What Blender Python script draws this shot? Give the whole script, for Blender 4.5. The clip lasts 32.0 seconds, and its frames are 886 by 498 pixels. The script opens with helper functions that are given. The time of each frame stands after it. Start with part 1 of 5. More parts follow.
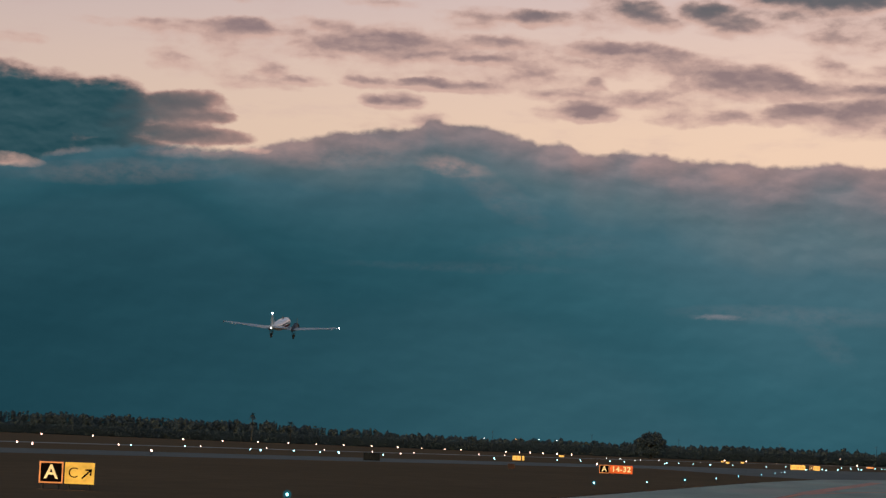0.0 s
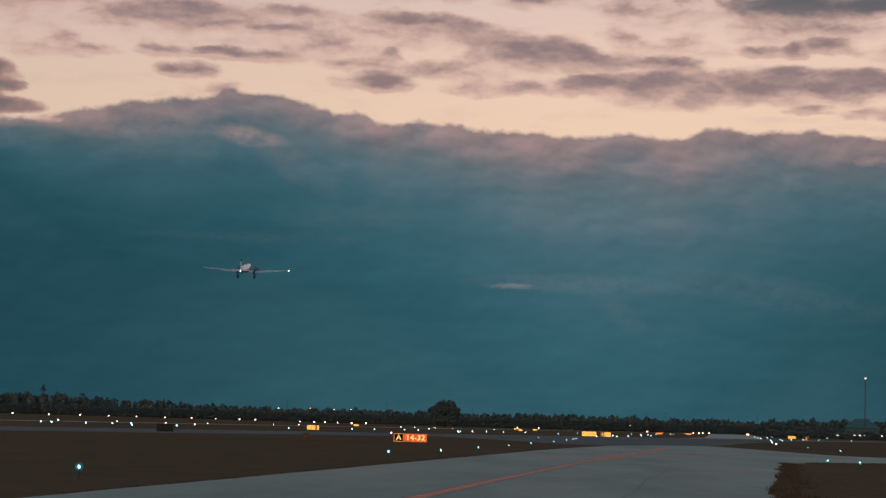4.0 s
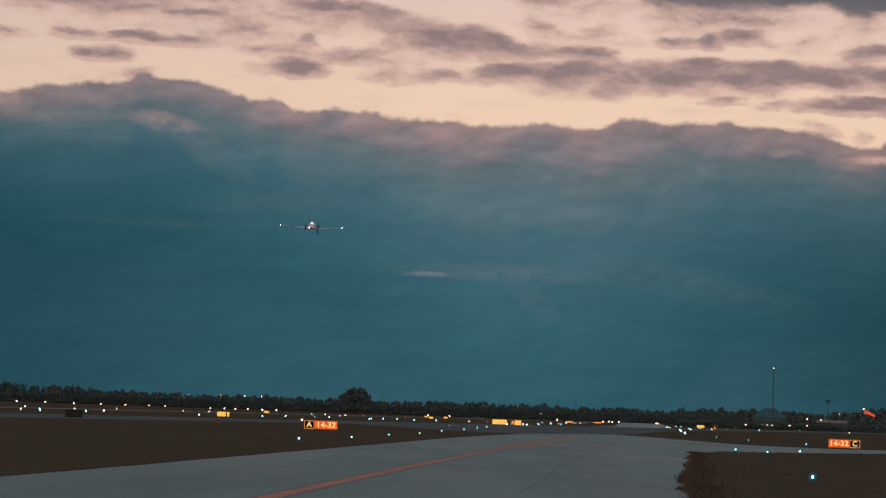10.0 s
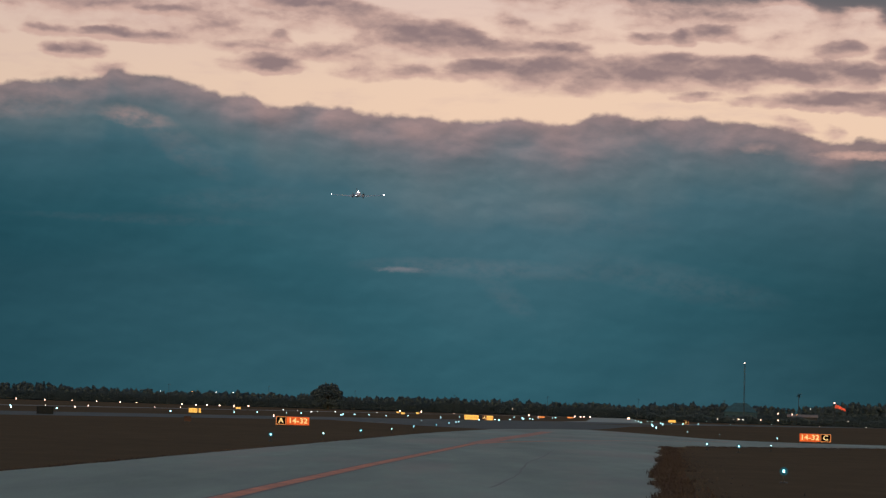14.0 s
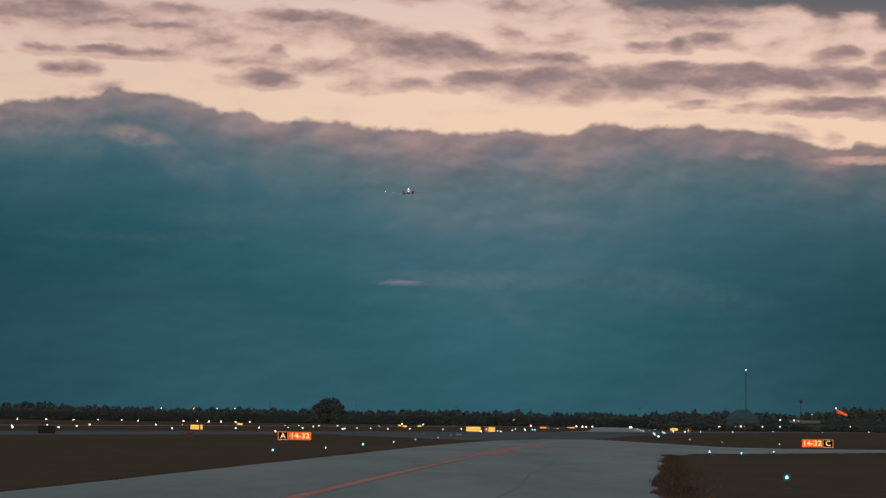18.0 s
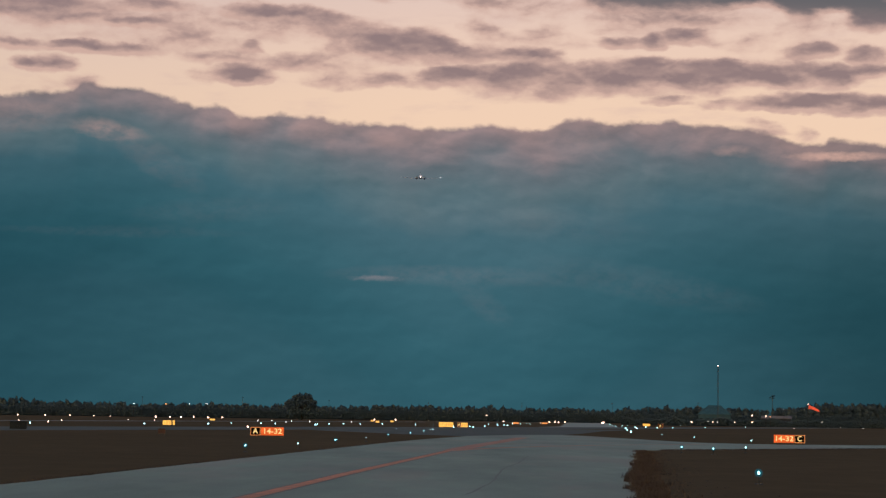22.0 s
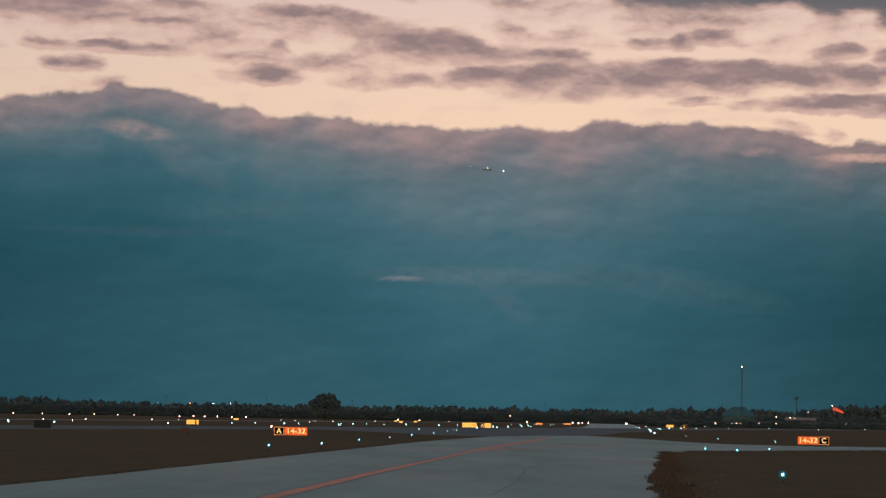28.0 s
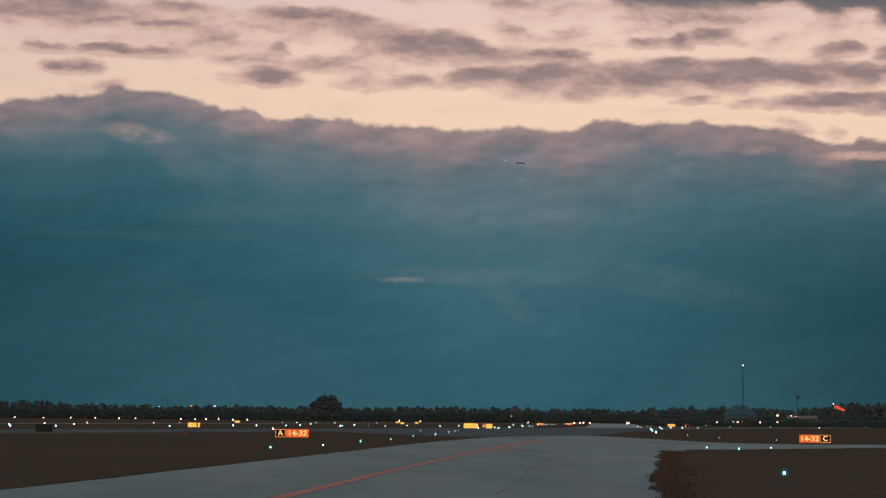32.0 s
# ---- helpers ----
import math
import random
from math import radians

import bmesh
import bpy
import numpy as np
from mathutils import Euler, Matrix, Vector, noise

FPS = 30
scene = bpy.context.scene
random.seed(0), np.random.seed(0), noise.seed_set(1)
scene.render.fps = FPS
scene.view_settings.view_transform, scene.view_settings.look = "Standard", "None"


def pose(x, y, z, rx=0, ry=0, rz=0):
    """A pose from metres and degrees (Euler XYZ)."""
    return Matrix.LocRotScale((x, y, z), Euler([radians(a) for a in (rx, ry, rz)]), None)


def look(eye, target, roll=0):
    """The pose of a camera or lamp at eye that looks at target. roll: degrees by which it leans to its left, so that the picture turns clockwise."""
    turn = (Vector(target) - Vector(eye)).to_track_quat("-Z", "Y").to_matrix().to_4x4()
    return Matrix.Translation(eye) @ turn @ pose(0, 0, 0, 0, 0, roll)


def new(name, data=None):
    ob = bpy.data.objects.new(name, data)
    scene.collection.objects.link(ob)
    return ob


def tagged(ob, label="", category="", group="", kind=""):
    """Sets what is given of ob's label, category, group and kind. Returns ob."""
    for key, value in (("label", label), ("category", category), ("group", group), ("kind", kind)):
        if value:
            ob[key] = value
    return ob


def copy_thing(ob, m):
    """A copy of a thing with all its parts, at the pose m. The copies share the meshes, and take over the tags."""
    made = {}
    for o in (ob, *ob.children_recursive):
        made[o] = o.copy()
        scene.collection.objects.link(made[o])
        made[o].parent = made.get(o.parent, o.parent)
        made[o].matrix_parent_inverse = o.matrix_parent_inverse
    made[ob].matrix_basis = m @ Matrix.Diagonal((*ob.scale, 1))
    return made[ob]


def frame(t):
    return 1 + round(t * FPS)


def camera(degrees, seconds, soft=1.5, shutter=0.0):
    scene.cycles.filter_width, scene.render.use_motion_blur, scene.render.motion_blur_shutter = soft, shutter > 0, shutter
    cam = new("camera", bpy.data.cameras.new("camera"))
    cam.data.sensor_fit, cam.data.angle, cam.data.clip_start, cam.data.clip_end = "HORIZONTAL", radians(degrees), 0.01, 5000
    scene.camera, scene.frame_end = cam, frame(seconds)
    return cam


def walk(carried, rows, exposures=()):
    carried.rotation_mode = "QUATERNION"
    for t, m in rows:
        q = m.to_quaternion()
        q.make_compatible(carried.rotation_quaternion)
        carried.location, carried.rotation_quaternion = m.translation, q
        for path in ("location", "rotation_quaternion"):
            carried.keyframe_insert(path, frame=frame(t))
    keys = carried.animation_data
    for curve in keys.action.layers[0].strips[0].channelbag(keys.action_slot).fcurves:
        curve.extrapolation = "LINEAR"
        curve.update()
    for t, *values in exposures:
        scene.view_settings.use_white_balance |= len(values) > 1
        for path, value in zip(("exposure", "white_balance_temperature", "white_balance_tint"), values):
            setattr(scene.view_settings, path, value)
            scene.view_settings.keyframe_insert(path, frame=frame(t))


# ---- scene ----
# Dusk at an airfield: an airliner of the 1930s climbs away over a runway, filmed from a taxiway.
import functools

EYE = Vector((0, 0, 1.8))
cam = camera(24.0, 32.0, soft=1.4)


def aim(yaw, pitch, roll):
    """The turn of the held camera: degrees to the right of +y, above level, and lean."""
    a, e = radians(yaw), radians(pitch)
    way = Vector((math.sin(a) * math.cos(e), math.cos(a) * math.cos(e), math.sin(e)))
    return look(EYE, EYE + way, roll)


walk(cam, [(t, aim(yaw, pitch, roll)) for t, yaw, pitch, roll in (
    (0, -9.030, 5.444, 2.274), (0.5, -8.213, 5.211, 2.487), (1, -7.316, 5.186, 2.048), (1.5, -6.199, 5.130, 1.770),
    (2, -5.030, 5.074, 1.824), (2.5, -4.076, 5.010, 1.782), (4.5, -3.202, 4.736, 1.801), (5, -2.843, 4.680, 1.936),
    (5.5, -2.312, 4.625, 1.747), (6, -2.253, 4.551, 1.897), (6.5, -2.080, 4.493, 1.827), (7, -1.829, 4.564, 1.942),
    (7.5, -1.489, 4.528, 1.907), (8, -1.320, 4.487, 2.075), (8.5, -1.150, 4.453, 2.034), (9, -0.848, 4.442, 2.078),
    (9.5, -0.901, 4.496, 1.954), (10, -0.905, 4.536, 1.996), (10.5, -0.729, 4.605, 1.971), (11, -0.488, 4.732, 1.978),
    (11.5, -0.302, 4.722, 2.088), (12, -0.251, 4.688, 1.957), (12.5, -0.024, 4.555, 1.961), (13, -0.064, 4.481, 1.881),
    (13.5, -0.117, 4.460, 1.791), (14, -0.117, 4.439, 1.818), (14.5, -0.052, 4.561, 1.818), (15, -0.091, 4.733, 1.580),
    (15.5, -0.056, 4.881, 1.453), (17.5, -0.252, 4.755, 1.078), (18, -0.091, 4.777, 0.785), (18.5, 0.067, 4.798, 0.968),
    (19, 0.095, 4.504, 0.246), (19.5, 0.187, 4.542, 0.543), (20, 0.281, 4.566, 0.505), (20.5, 0.351, 4.586, 0.554),
    (21, 0.435, 4.611, 0.773), (21.5, 0.530, 4.638, 0.792), (22, 0.660, 4.663, 0.788), (22.5, 0.386, 4.675, 1.057),
    (23, 0.451, 4.711, 1.138), (23.5, 0.596, 4.778, 1.186), (24, 0.733, 4.834, 1.065), (24.5, 0.356, 4.869, 1.048),
    (25, 0.397, 4.907, 1.099), (25.5, 0.244, 4.902, 1.038), (27.5, 0.005, 4.653, 0.959), (28, 0.001, 4.664, 0.994),
    (28.5, -0.070, 4.779, 0.891), (29, -0.168, 4.926, 0.868), (29.5, -0.152, 4.954, 0.685), (30, -0.135, 4.980, 0.937),
    (30.5, -0.137, 4.991, 0.635), (31, -0.089, 5.009, 0.521), (31.5, -0.053, 4.803, 0.586), (32, 0.000, 4.690, 0.555))], exposures=((0.0, -0.03), (5.0, -0.07), (10.0, -0.07), (16.0, -0.05), (23.0, -0.02), (32.0, 0.0)))

# ---- light ----
world = bpy.data.worlds.new("dusk")
scene.world = world
world.use_nodes = True
sky_node = world.node_tree.nodes.new("ShaderNodeTexSky")
sky_node.sky_type, sky_node.sun_disc = "NISHITA", False
sky_node.sun_elevation, sky_node.sun_rotation = radians(4.0), radians(190)
sky_node.air_density, sky_node.dust_density, sky_node.ozone_density = 1.0, 2.6, 2.0
world.node_tree.links.new(sky_node.outputs[0], world.node_tree.nodes["Background"].inputs[0])
world.node_tree.nodes["Background"].inputs[1].default_value = 0.26

glow = bpy.data.lights.new("afterglow", "SUN")
glow.energy, glow.angle, glow.color = 0.8, radians(90), (1.0, 0.72, 0.58)
afterglow = new("afterglow", glow)
afterglow.matrix_world = look(Vector((40, -230, 16)), Vector((0, 0, 0)))


# ---- materials ----
def lin(r, g, b):
    """Linear colour from 8-bit display values."""
    return tuple(((v / 255) / 12.92 if v <= 10 else ((v / 255 + 0.055) / 1.055) ** 2.4) for v in (r, g, b)) + (1.0,)


class Nodes:
    """Short hand for building a node tree: every method returns an output socket."""

    def __init__(self, tree):
        self.tree = tree
        tree.nodes.clear()

    def put(self, socket, value):
        if isinstance(value, bpy.types.NodeSocket):
            self.tree.links.new(value, socket)
        elif value is not None:
            socket.default_value = value

    def node(self, kind, **settings):
        made = self.tree.nodes.new(kind)
        for key, value in settings.items():
            setattr(made, key, value)
        return made

    def math(self, op, a, b=None, c=None, clamp=False):
        n = self.node("ShaderNodeMath", operation=op, use_clamp=clamp)
        for i, v in enumerate((a, b, c)):
            self.put(n.inputs[i], v)
        return n.outputs[0]

    def vec(self, op, a, b=None):
        n = self.node("ShaderNodeVectorMath", operation=op)
        self.put(n.inputs[0], a)
        if b is not None:
            self.put(n.inputs[1], b)
        return n.outputs["Value"] if op == "LENGTH" else n.outputs[0]

    def noise(self, vector, scale=1.0, detail=4.0, rough=0.55, colour=False, distortion=0.0):
        n = self.node("ShaderNodeTexNoise")
        self.put(n.inputs["Vector"], vector)
        for key, v in (("Scale", scale), ("Detail", detail), ("Roughness", rough), ("Distortion", distortion)):
            n.inputs[key].default_value = v
        return n.outputs["Color" if colour else "Fac"]

    def step(self, value, low, high, to_low=0.0, to_high=1.0, smooth=True):
        n = self.node("ShaderNodeMapRange", interpolation_type="SMOOTHSTEP" if smooth else "LINEAR")
        for i, v in enumerate((value, low, high, to_low, to_high)):
            self.put(n.inputs[i], v)
        return n.outputs[0]

    def mix(self, fac, a, b, blend="MIX"):
        n = self.node("ShaderNodeMix", data_type="RGBA", blend_type=blend)
        self.put(n.inputs[0], fac)
        self.put(n.inputs[6], a)
        self.put(n.inputs[7], b)
        return n.outputs[2]

    def ramp(self, fac, stops):
        n = self.node("ShaderNodeValToRGB")
        el = n.color_ramp.elements
        while len(el) < len(stops):
            el.new(0.5)
        for e, (at, colour) in zip(el, stops):
            e.position, e.color = at, colour
        self.put(n.inputs[0], fac)
        return n.outputs[0]

    def surface(self, shader):
        self.put(self.node("ShaderNodeOutputMaterial").inputs[0], shader)


def fresh(name):
    m = bpy.data.materials.new(name)
    m.use_nodes = True
    return m, Nodes(m.node_tree)


def sky_material():
    """Peach evening sky over a long teal cloud bank, with mauve cloud scraps above it."""
    m, k = fresh("evening_sky")
    place = k.node("ShaderNodeTexCoord").outputs["Object"]
    xyz = k.node("ShaderNodeSeparateXYZ")
    k.put(xyz.inputs[0], place)
    x, y, z = xyz.outputs
    az = k.math("MULTIPLY", k.math("ARCTAN2", x, y), 57.2958)
    el = k.math("MULTIPLY", k.math("ARCTAN2", z, k.math("SQRT", k.math("ADD", k.math("MULTIPLY", x, x), k.math("MULTIPLY", y, y)))), 57.2958)
    flat = k.node("ShaderNodeCombineXYZ")
    k.put(flat.inputs[0], az)
    k.put(flat.inputs[1], el)
    p = flat.outputs[0]

    def stretched(sx, sy, shift=0.0):
        return k.vec("ADD", k.vec("MULTIPLY", p, (sx, sy, 0)), (shift, shift * 0.7, shift))

    def warped(amount_x, amount_y, sx, sy, detail, shift):
        n = k.noise(stretched(sx, sy, shift), 1.0, detail, 0.5, colour=True)
        return k.vec("MULTIPLY", k.vec("SUBTRACT", n, (0.5, 0.5, 0.5)), (amount_x, amount_y, 0))

    warp = k.vec("ADD", warped(0.85, 0.26, 0.7, 1.7, 3.0, 3.1), warped(0.42, 0.17, 2.4, 4.0, 4.0, 8.4))
    q = k.vec("ADD", p, warp)
    slight = k.vec("ADD", p, k.vec("ADD", warped(0.5, 0.14, 1.2, 3.0, 4.0, 17.0), warped(0.2, 0.1, 5.0, 9.0, 3.0, 27.0)))
    grain_at = k.vec("ADD", stretched(0.9, 2.1, 21.0), k.vec("MULTIPLY", warp, (0.8, 1.2, 0)))
    grain = k.noise(grain_at, 1.0, 5.0, 0.44)
    fine = k.noise(stretched(3.2, 5.6, 5.5), 1.0, 4.0, 0.55)

    def patch(cx, cy, half_w, half_h, amount, lean=0.0, at=q):
        size = math.sqrt(max(0.16, 1 - 0.42 / amount))
        wide, tall = size / half_w, size / half_h
        if abs(lean) > 3:
            spin = k.node("ShaderNodeVectorRotate", rotation_type="Z_AXIS")
            k.put(spin.inputs["Vector"], at)
            spin.inputs["Center"].default_value = (cx, cy, 0)
            spin.inputs["Angle"].default_value = radians(-lean)
            at = spin.outputs[0]
        spot = k.node("ShaderNodeVectorMath", operation="MULTIPLY_ADD")
        k.put(spot.inputs[0], at)
        spot.inputs[1].default_value, spot.inputs[2].default_value = (wide, tall, 0), (-cx * wide, -cy * tall, 0)
        dot = k.node("ShaderNodeVectorMath", operation="DOT_PRODUCT")
        k.put(dot.inputs[0], spot.outputs[0])
        k.put(dot.inputs[1], spot.outputs[0])
        return k.math("MULTIPLY_ADD", dot.outputs["Value"], -amount, amount)

    def joined(patches, at=q):
        total = None
        for row in patches:
            one = patch(*row, at=at)
            total = one if total is None else k.math("SMOOTH_MAX", total, one, 0.5)
        return total

    # scraps of cloud above the bank: bearing, height, half sizes in degrees, thickness, lean
    west = [
        (-17.16, 11.15, 1.11, 0.06, 0.5), (-16.53, 11.08, 0.66, 0.12, 0.5), (-14.96, 11.16, 1.32, 0.26, 1.05), (-14.58, 11.31, 0.73, 0.17, 0.9), (-15.4, 10.89, 0.83, 0.2, 0.5),
        (-12.67, 11.37, 0.79, 0.13, 0.6), (-13.39, 11.04, 0.29, 0.23, 0.6), (-11.75, 10.89, 1.27, 0.28, 1.1), (-10.22, 11.0, 1.31, 0.24, 1.1), (-12.13, 10.61, 0.71, 0.17, 0.5),
        (-10.09, 10.64, 1.19, 0.12, 0.75), (-11.02, 12.05, 0.48, 0.08, 0.4), (-16.68, 10.19, 0.39, 0.16, 0.5), (-15.24, 10.2, 0.55, 0.26, 0.25), (-14.07, 10.09, 0.43, 0.11, 0.55)]
    high = [
        (-13.15, 9.83, 0.55, 0.11, 0.8), (-14.17, 9.72, 0.54, 0.09, 0.45), (-20.83, 10.5, 0.38, 0.07, 0.5), (-7.85, 11.07, 1.19, 0.17, 0.9), (-6.64, 11.78, 1.01, 0.23, 1.05),
        (-8.31, 11.73, 0.63, 0.16, 0.5), (-4.91, 12.04, 0.52, 0.44, 0.6), (-3.77, 12.04, 0.95, 0.39, 0.95, -12), (-1.94, 12.07, 0.91, 0.3, 1.15), (-1.19, 11.71, 1.03, 0.3, 0.9, -4),
        (1.32, 12.64, 2.79, 0.61, 1.6), (0.27, 11.94, 0.95, 0.3, 0.6), (2.6, 11.54, 0.83, 0.4, 0.4), (1.27, 11.56, 0.35, 0.19, 0.5)]
    zenith = [
        (-4.76, 11.02, 1.03, 0.22, 1.2), (-3.19, 10.92, 1.19, 0.23, 0.95, -5), (-6.94, 12.68, 1.19, 0.27, 0.8), (-15.21, 12.53, 1.75, 0.35, 0.6), (-9.63, 12.72, 1.04, 0.3, 0.7)]
    middle = [
        (-11.33, 11.08, 0.87, 0.26, 0.9), (-10.64, 10.74, 1.58, 0.34, 0.5), (-9.85, 10.69, 0.63, 0.12, 0.8), (-10.75, 10.6, 0.28, 0.08, 0.5), (-8.15, 10.56, 1.15, 0.12, 0.95),
        (-7.14, 10.41, 1.22, 0.43, 0.55), (-6.79, 10.15, 0.79, 0.19, 0.35), (-4.77, 10.51, 0.95, 0.16, 0.55), (-11.19, 9.88, 0.67, 0.12, 0.75), (-9.82, 9.9, 0.83, 0.13, 1.05),
        (-8.71, 9.87, 1.18, 0.12, 0.85), (-10.93, 9.39, 0.52, 0.16, 0.9), (-10.3, 9.42, 0.5, 0.19, 0.75), (-5.11, 10.02, 0.38, 0.12, 0.75), (-5.72, 9.73, 0.84, 0.11, 0.6)]
    centre = [
        (-5.19, 9.3, 0.94, 0.28, 1.25), (-6.23, 9.19, 0.27, 0.12, 0.4), (-3.84, 9.65, 0.96, 0.19, 0.75), (-10.82, 8.82, 0.39, 0.09, 0.3), (-9.44, 8.92, 0.44, 0.16, 0.7),
        (-3.57, 10.6, 0.93, 0.22, 0.6), (-3.27, 10.67, 0.6, 0.1, 0.75), (-2.28, 10.34, 0.81, 0.31, 0.75, 13), (-1.44, 10.25, 1.07, 0.45, 1.1, -13), (-0.42, 10.12, 1.22, 0.43, 1.1, -5),
        (-0.15, 10.47, 0.43, 0.19, 0.7), (1.14, 9.99, 0.76, 0.19, 1.0), (2.68, 9.98, 0.9, 0.18, 1.0)]
    inner = [
        (1.19, 10.68, 0.28, 0.15, 0.5), (1.76, 10.31, 0.45, 0.24, 0.4, -34), (3.09, 10.48, 0.49, 0.16, 0.5, 16), (3.71, 10.3, 0.33, 0.1, 0.4), (-2.57, 9.68, 0.66, 0.16, 0.4),
        (-2.68, 9.24, 0.62, 0.12, 0.5), (-1.1, 9.27, 0.81, 0.16, 0.8), (0.63, 9.37, 1.2, 0.27, 1.05, 6), (2.57, 9.43, 1.54, 0.37, 1.15), (2.84, 9.05, 1.34, 0.23, 0.6),
        (5.42, 9.45, 1.65, 0.4, 1.1), (5.73, 9.75, 0.66, 0.15, 0.9), (7.7, 9.42, 1.38, 0.4, 1.35), (9.77, 9.37, 1.14, 0.36, 1.2)]
    east = [
        (11.06, 9.33, 0.67, 0.36, 1.05), (5.61, 9.12, 1.61, 0.21, 0.8), (7.31, 9.05, 1.14, 0.19, 0.65), (6.74, 8.71, 0.58, 0.09, 0.75), (8.18, 8.64, 0.53, 0.09, 0.6, 4),
        (10.34, 8.64, 1.96, 0.25, 1.25), (12.0, 8.52, 1.26, 0.25, 1.1), (10.65, 10.02, 0.66, 0.19, 1.0), (9.89, 9.94, 0.35, 0.16, 0.6), (11.88, 9.87, 0.69, 0.23, 1.05),
        (11.91, 9.46, 0.57, 0.16, 1.0), (9.24, 10.08, 0.67, 0.22, 0.3), (5.23, 10.29, 0.47, 0.09, 0.65)]
    far_east = [
        (6.12, 10.33, 0.36, 0.21, 0.9), (7.02, 10.45, 0.71, 0.2, 1.1), (7.74, 10.41, 0.19, 0.12, 0.4), (6.2, 11.42, 2.4, 0.36, 1.3), (6.44, 10.96, 1.84, 0.3, 0.6),
        (10.96, 11.6, 2.6, 0.58, 2.0), (10.2, 11.11, 0.51, 0.27, 0.95), (12.28, 10.99, 0.99, 0.49, 1.4), (10.35, 10.78, 0.79, 0.34, 0.35), (9.12, 7.98, 0.5, 0.12, 0.65, -9),
        (10.26, 7.8, 0.18, 0.1, 0.35), (7.51, 9.4, 4.27, 0.34, 1.05), (0.56, 10.01, 2.8, 0.23, 0.85, -5), (4.09, 9.24, 3.18, 0.31, 0.85), (8.6, 11.52, 1.7, 0.3, 1.3)]

    def clouds(at):
        return functools.reduce(lambda one, two: k.math("SMOOTH_MAX", one, two, 0.5), (joined(rows, at) for rows in (west, high, zenith, middle, centre, inner, east, far_east)))

    def ragged_body(field, much, wisps):
        rough = k.math("ADD", k.math("MULTIPLY", k.math("SUBTRACT", grain, 0.5), much), k.math("MULTIPLY", k.math("SUBTRACT", fine, 0.5), wisps))
        return k.math("ADD", field, k.math("MULTIPLY", rough, k.step(field, -0.7, 0.35)))

    body = ragged_body(clouds(q), 1.45, 0.35)
    # crests are dense and crisp, bases thin, soft and lit pink from below
    upper = ragged_body(clouds(k.vec("ADD", q, (0.0, -0.10, 0.0))), 1.3, 0.4)
    lid = k.math("MAXIMUM", k.math("SUBTRACT", upper, body), 0.0)
    veil = k.step(k.math("ADD", body, k.math("MULTIPLY", lid, 0.8)), 0.0, 0.72)
    thick = k.step(upper, 0.25, 1.25)
    # the dark torn cloud over the bank's western end
    torn_rows = [
        (-21.05, 8.43, 2.75, 1.4, 1.8), (-18.45, 8.7, 1.53, 0.96, 1.5), (-16.35, 9.13, 1.26, 0.36, 1.2), (-15.87, 8.76, 0.93, 0.17, 1.05), (-16.21, 8.23, 1.67, 0.28, 1.15),
        (-16.61, 8.78, 1.28, 0.5, 1.0), (-17.97, 7.75, 1.5, 0.5, 1.2)]
    torn_body = ragged_body(joined(torn_rows), 1.3, 0.35)
    torn_veil = k.step(torn_body, 0.10, 0.62)
    torn_thick = k.math("MULTIPLY", k.step(torn_body, 0.3, 0.9), k.step(k.math("ADD", az, k.math("MULTIPLY", grain, 2.4)), -17.2, -14.4, 1.0, 0.12))

    # the bank's upper edge, height against bearing
    outline_west = [(-30, 6.5), (-24, 6.9), (-21.2, 7.14), (-20.31, 7.31), (-19.72, 7.6), (-19.12, 7.7), (-17.9, 7.84), (-16.68, 7.93), (-15.75, 7.9), (-14.66, 7.93),
            (-14.13, 8.05), (-13.59, 8.21), (-12.97, 8.3), (-12.09, 8.53), (-11.49, 8.54), (-11.19, 8.63), (-10.14, 8.7), (-9.71, 8.83),
            (-9.53, 8.98), (-9.29, 8.98), (-9.0, 8.89), (-8.31, 8.89), (-7.53, 8.72), (-6.76, 8.53), (-6.29, 8.4), (-5.98, 8.48), (-5.75, 8.46),
            (-5.36, 8.25), (-4.89, 8.18), (-4.43, 8.24), (-4.19, 8.31)]
    outline_east = [(-5.98, 8.48), (-5.75, 8.46), (-5.36, 8.25), (-4.89, 8.18), (-4.43, 8.24), (-4.19, 8.31), (-3.72, 8.22), (-3.02, 8.24),
            (-2.79, 8.1), (-2.32, 8.09), (-1.85, 8.08), (-1.3, 8.04), (-0.67, 8.05), (-0.48, 7.96), (0.11, 7.98), (0.89, 7.97), (1.28, 8.07),
            (1.99, 8.04), (2.77, 7.95), (3.16, 7.98), (3.55, 8.13), (3.86, 8.23), (4.17, 8.27), (4.56, 8.24), (4.87, 8.15), (5.34, 8.12),
            (5.54, 8.19), (6.19, 8.17), (6.69, 8.23), (6.97, 8.14), (7.89, 8.08), (8.81, 7.98), (9.57, 7.79), (10.33, 7.56), (10.79, 7.58),
            (11.01, 7.7), (11.54, 7.62), (12.11, 7.55), (30, 6.9)]

    def outline_curve(points, start, span):
        crest = k.node("ShaderNodeFloatCurve")
        curve = crest.mapping.curves[0]
        inside = [(a, h) for a, h in points if start <= a <= start + span]
        while len(curve.points) < len(inside):
            curve.points.new(0.5, 0.5)
        for point, (a, h) in zip(curve.points, inside):
            point.location, point.handle_type = ((a - start) / span, (h - 6) / 4), "AUTO"
        crest.mapping.update()
        k.put(crest.inputs["Value"], k.math("DIVIDE", k.math("SUBTRACT", az, start), span))
        return k.math("ADD", k.math("MULTIPLY", crest.outputs[0], 4), 6)

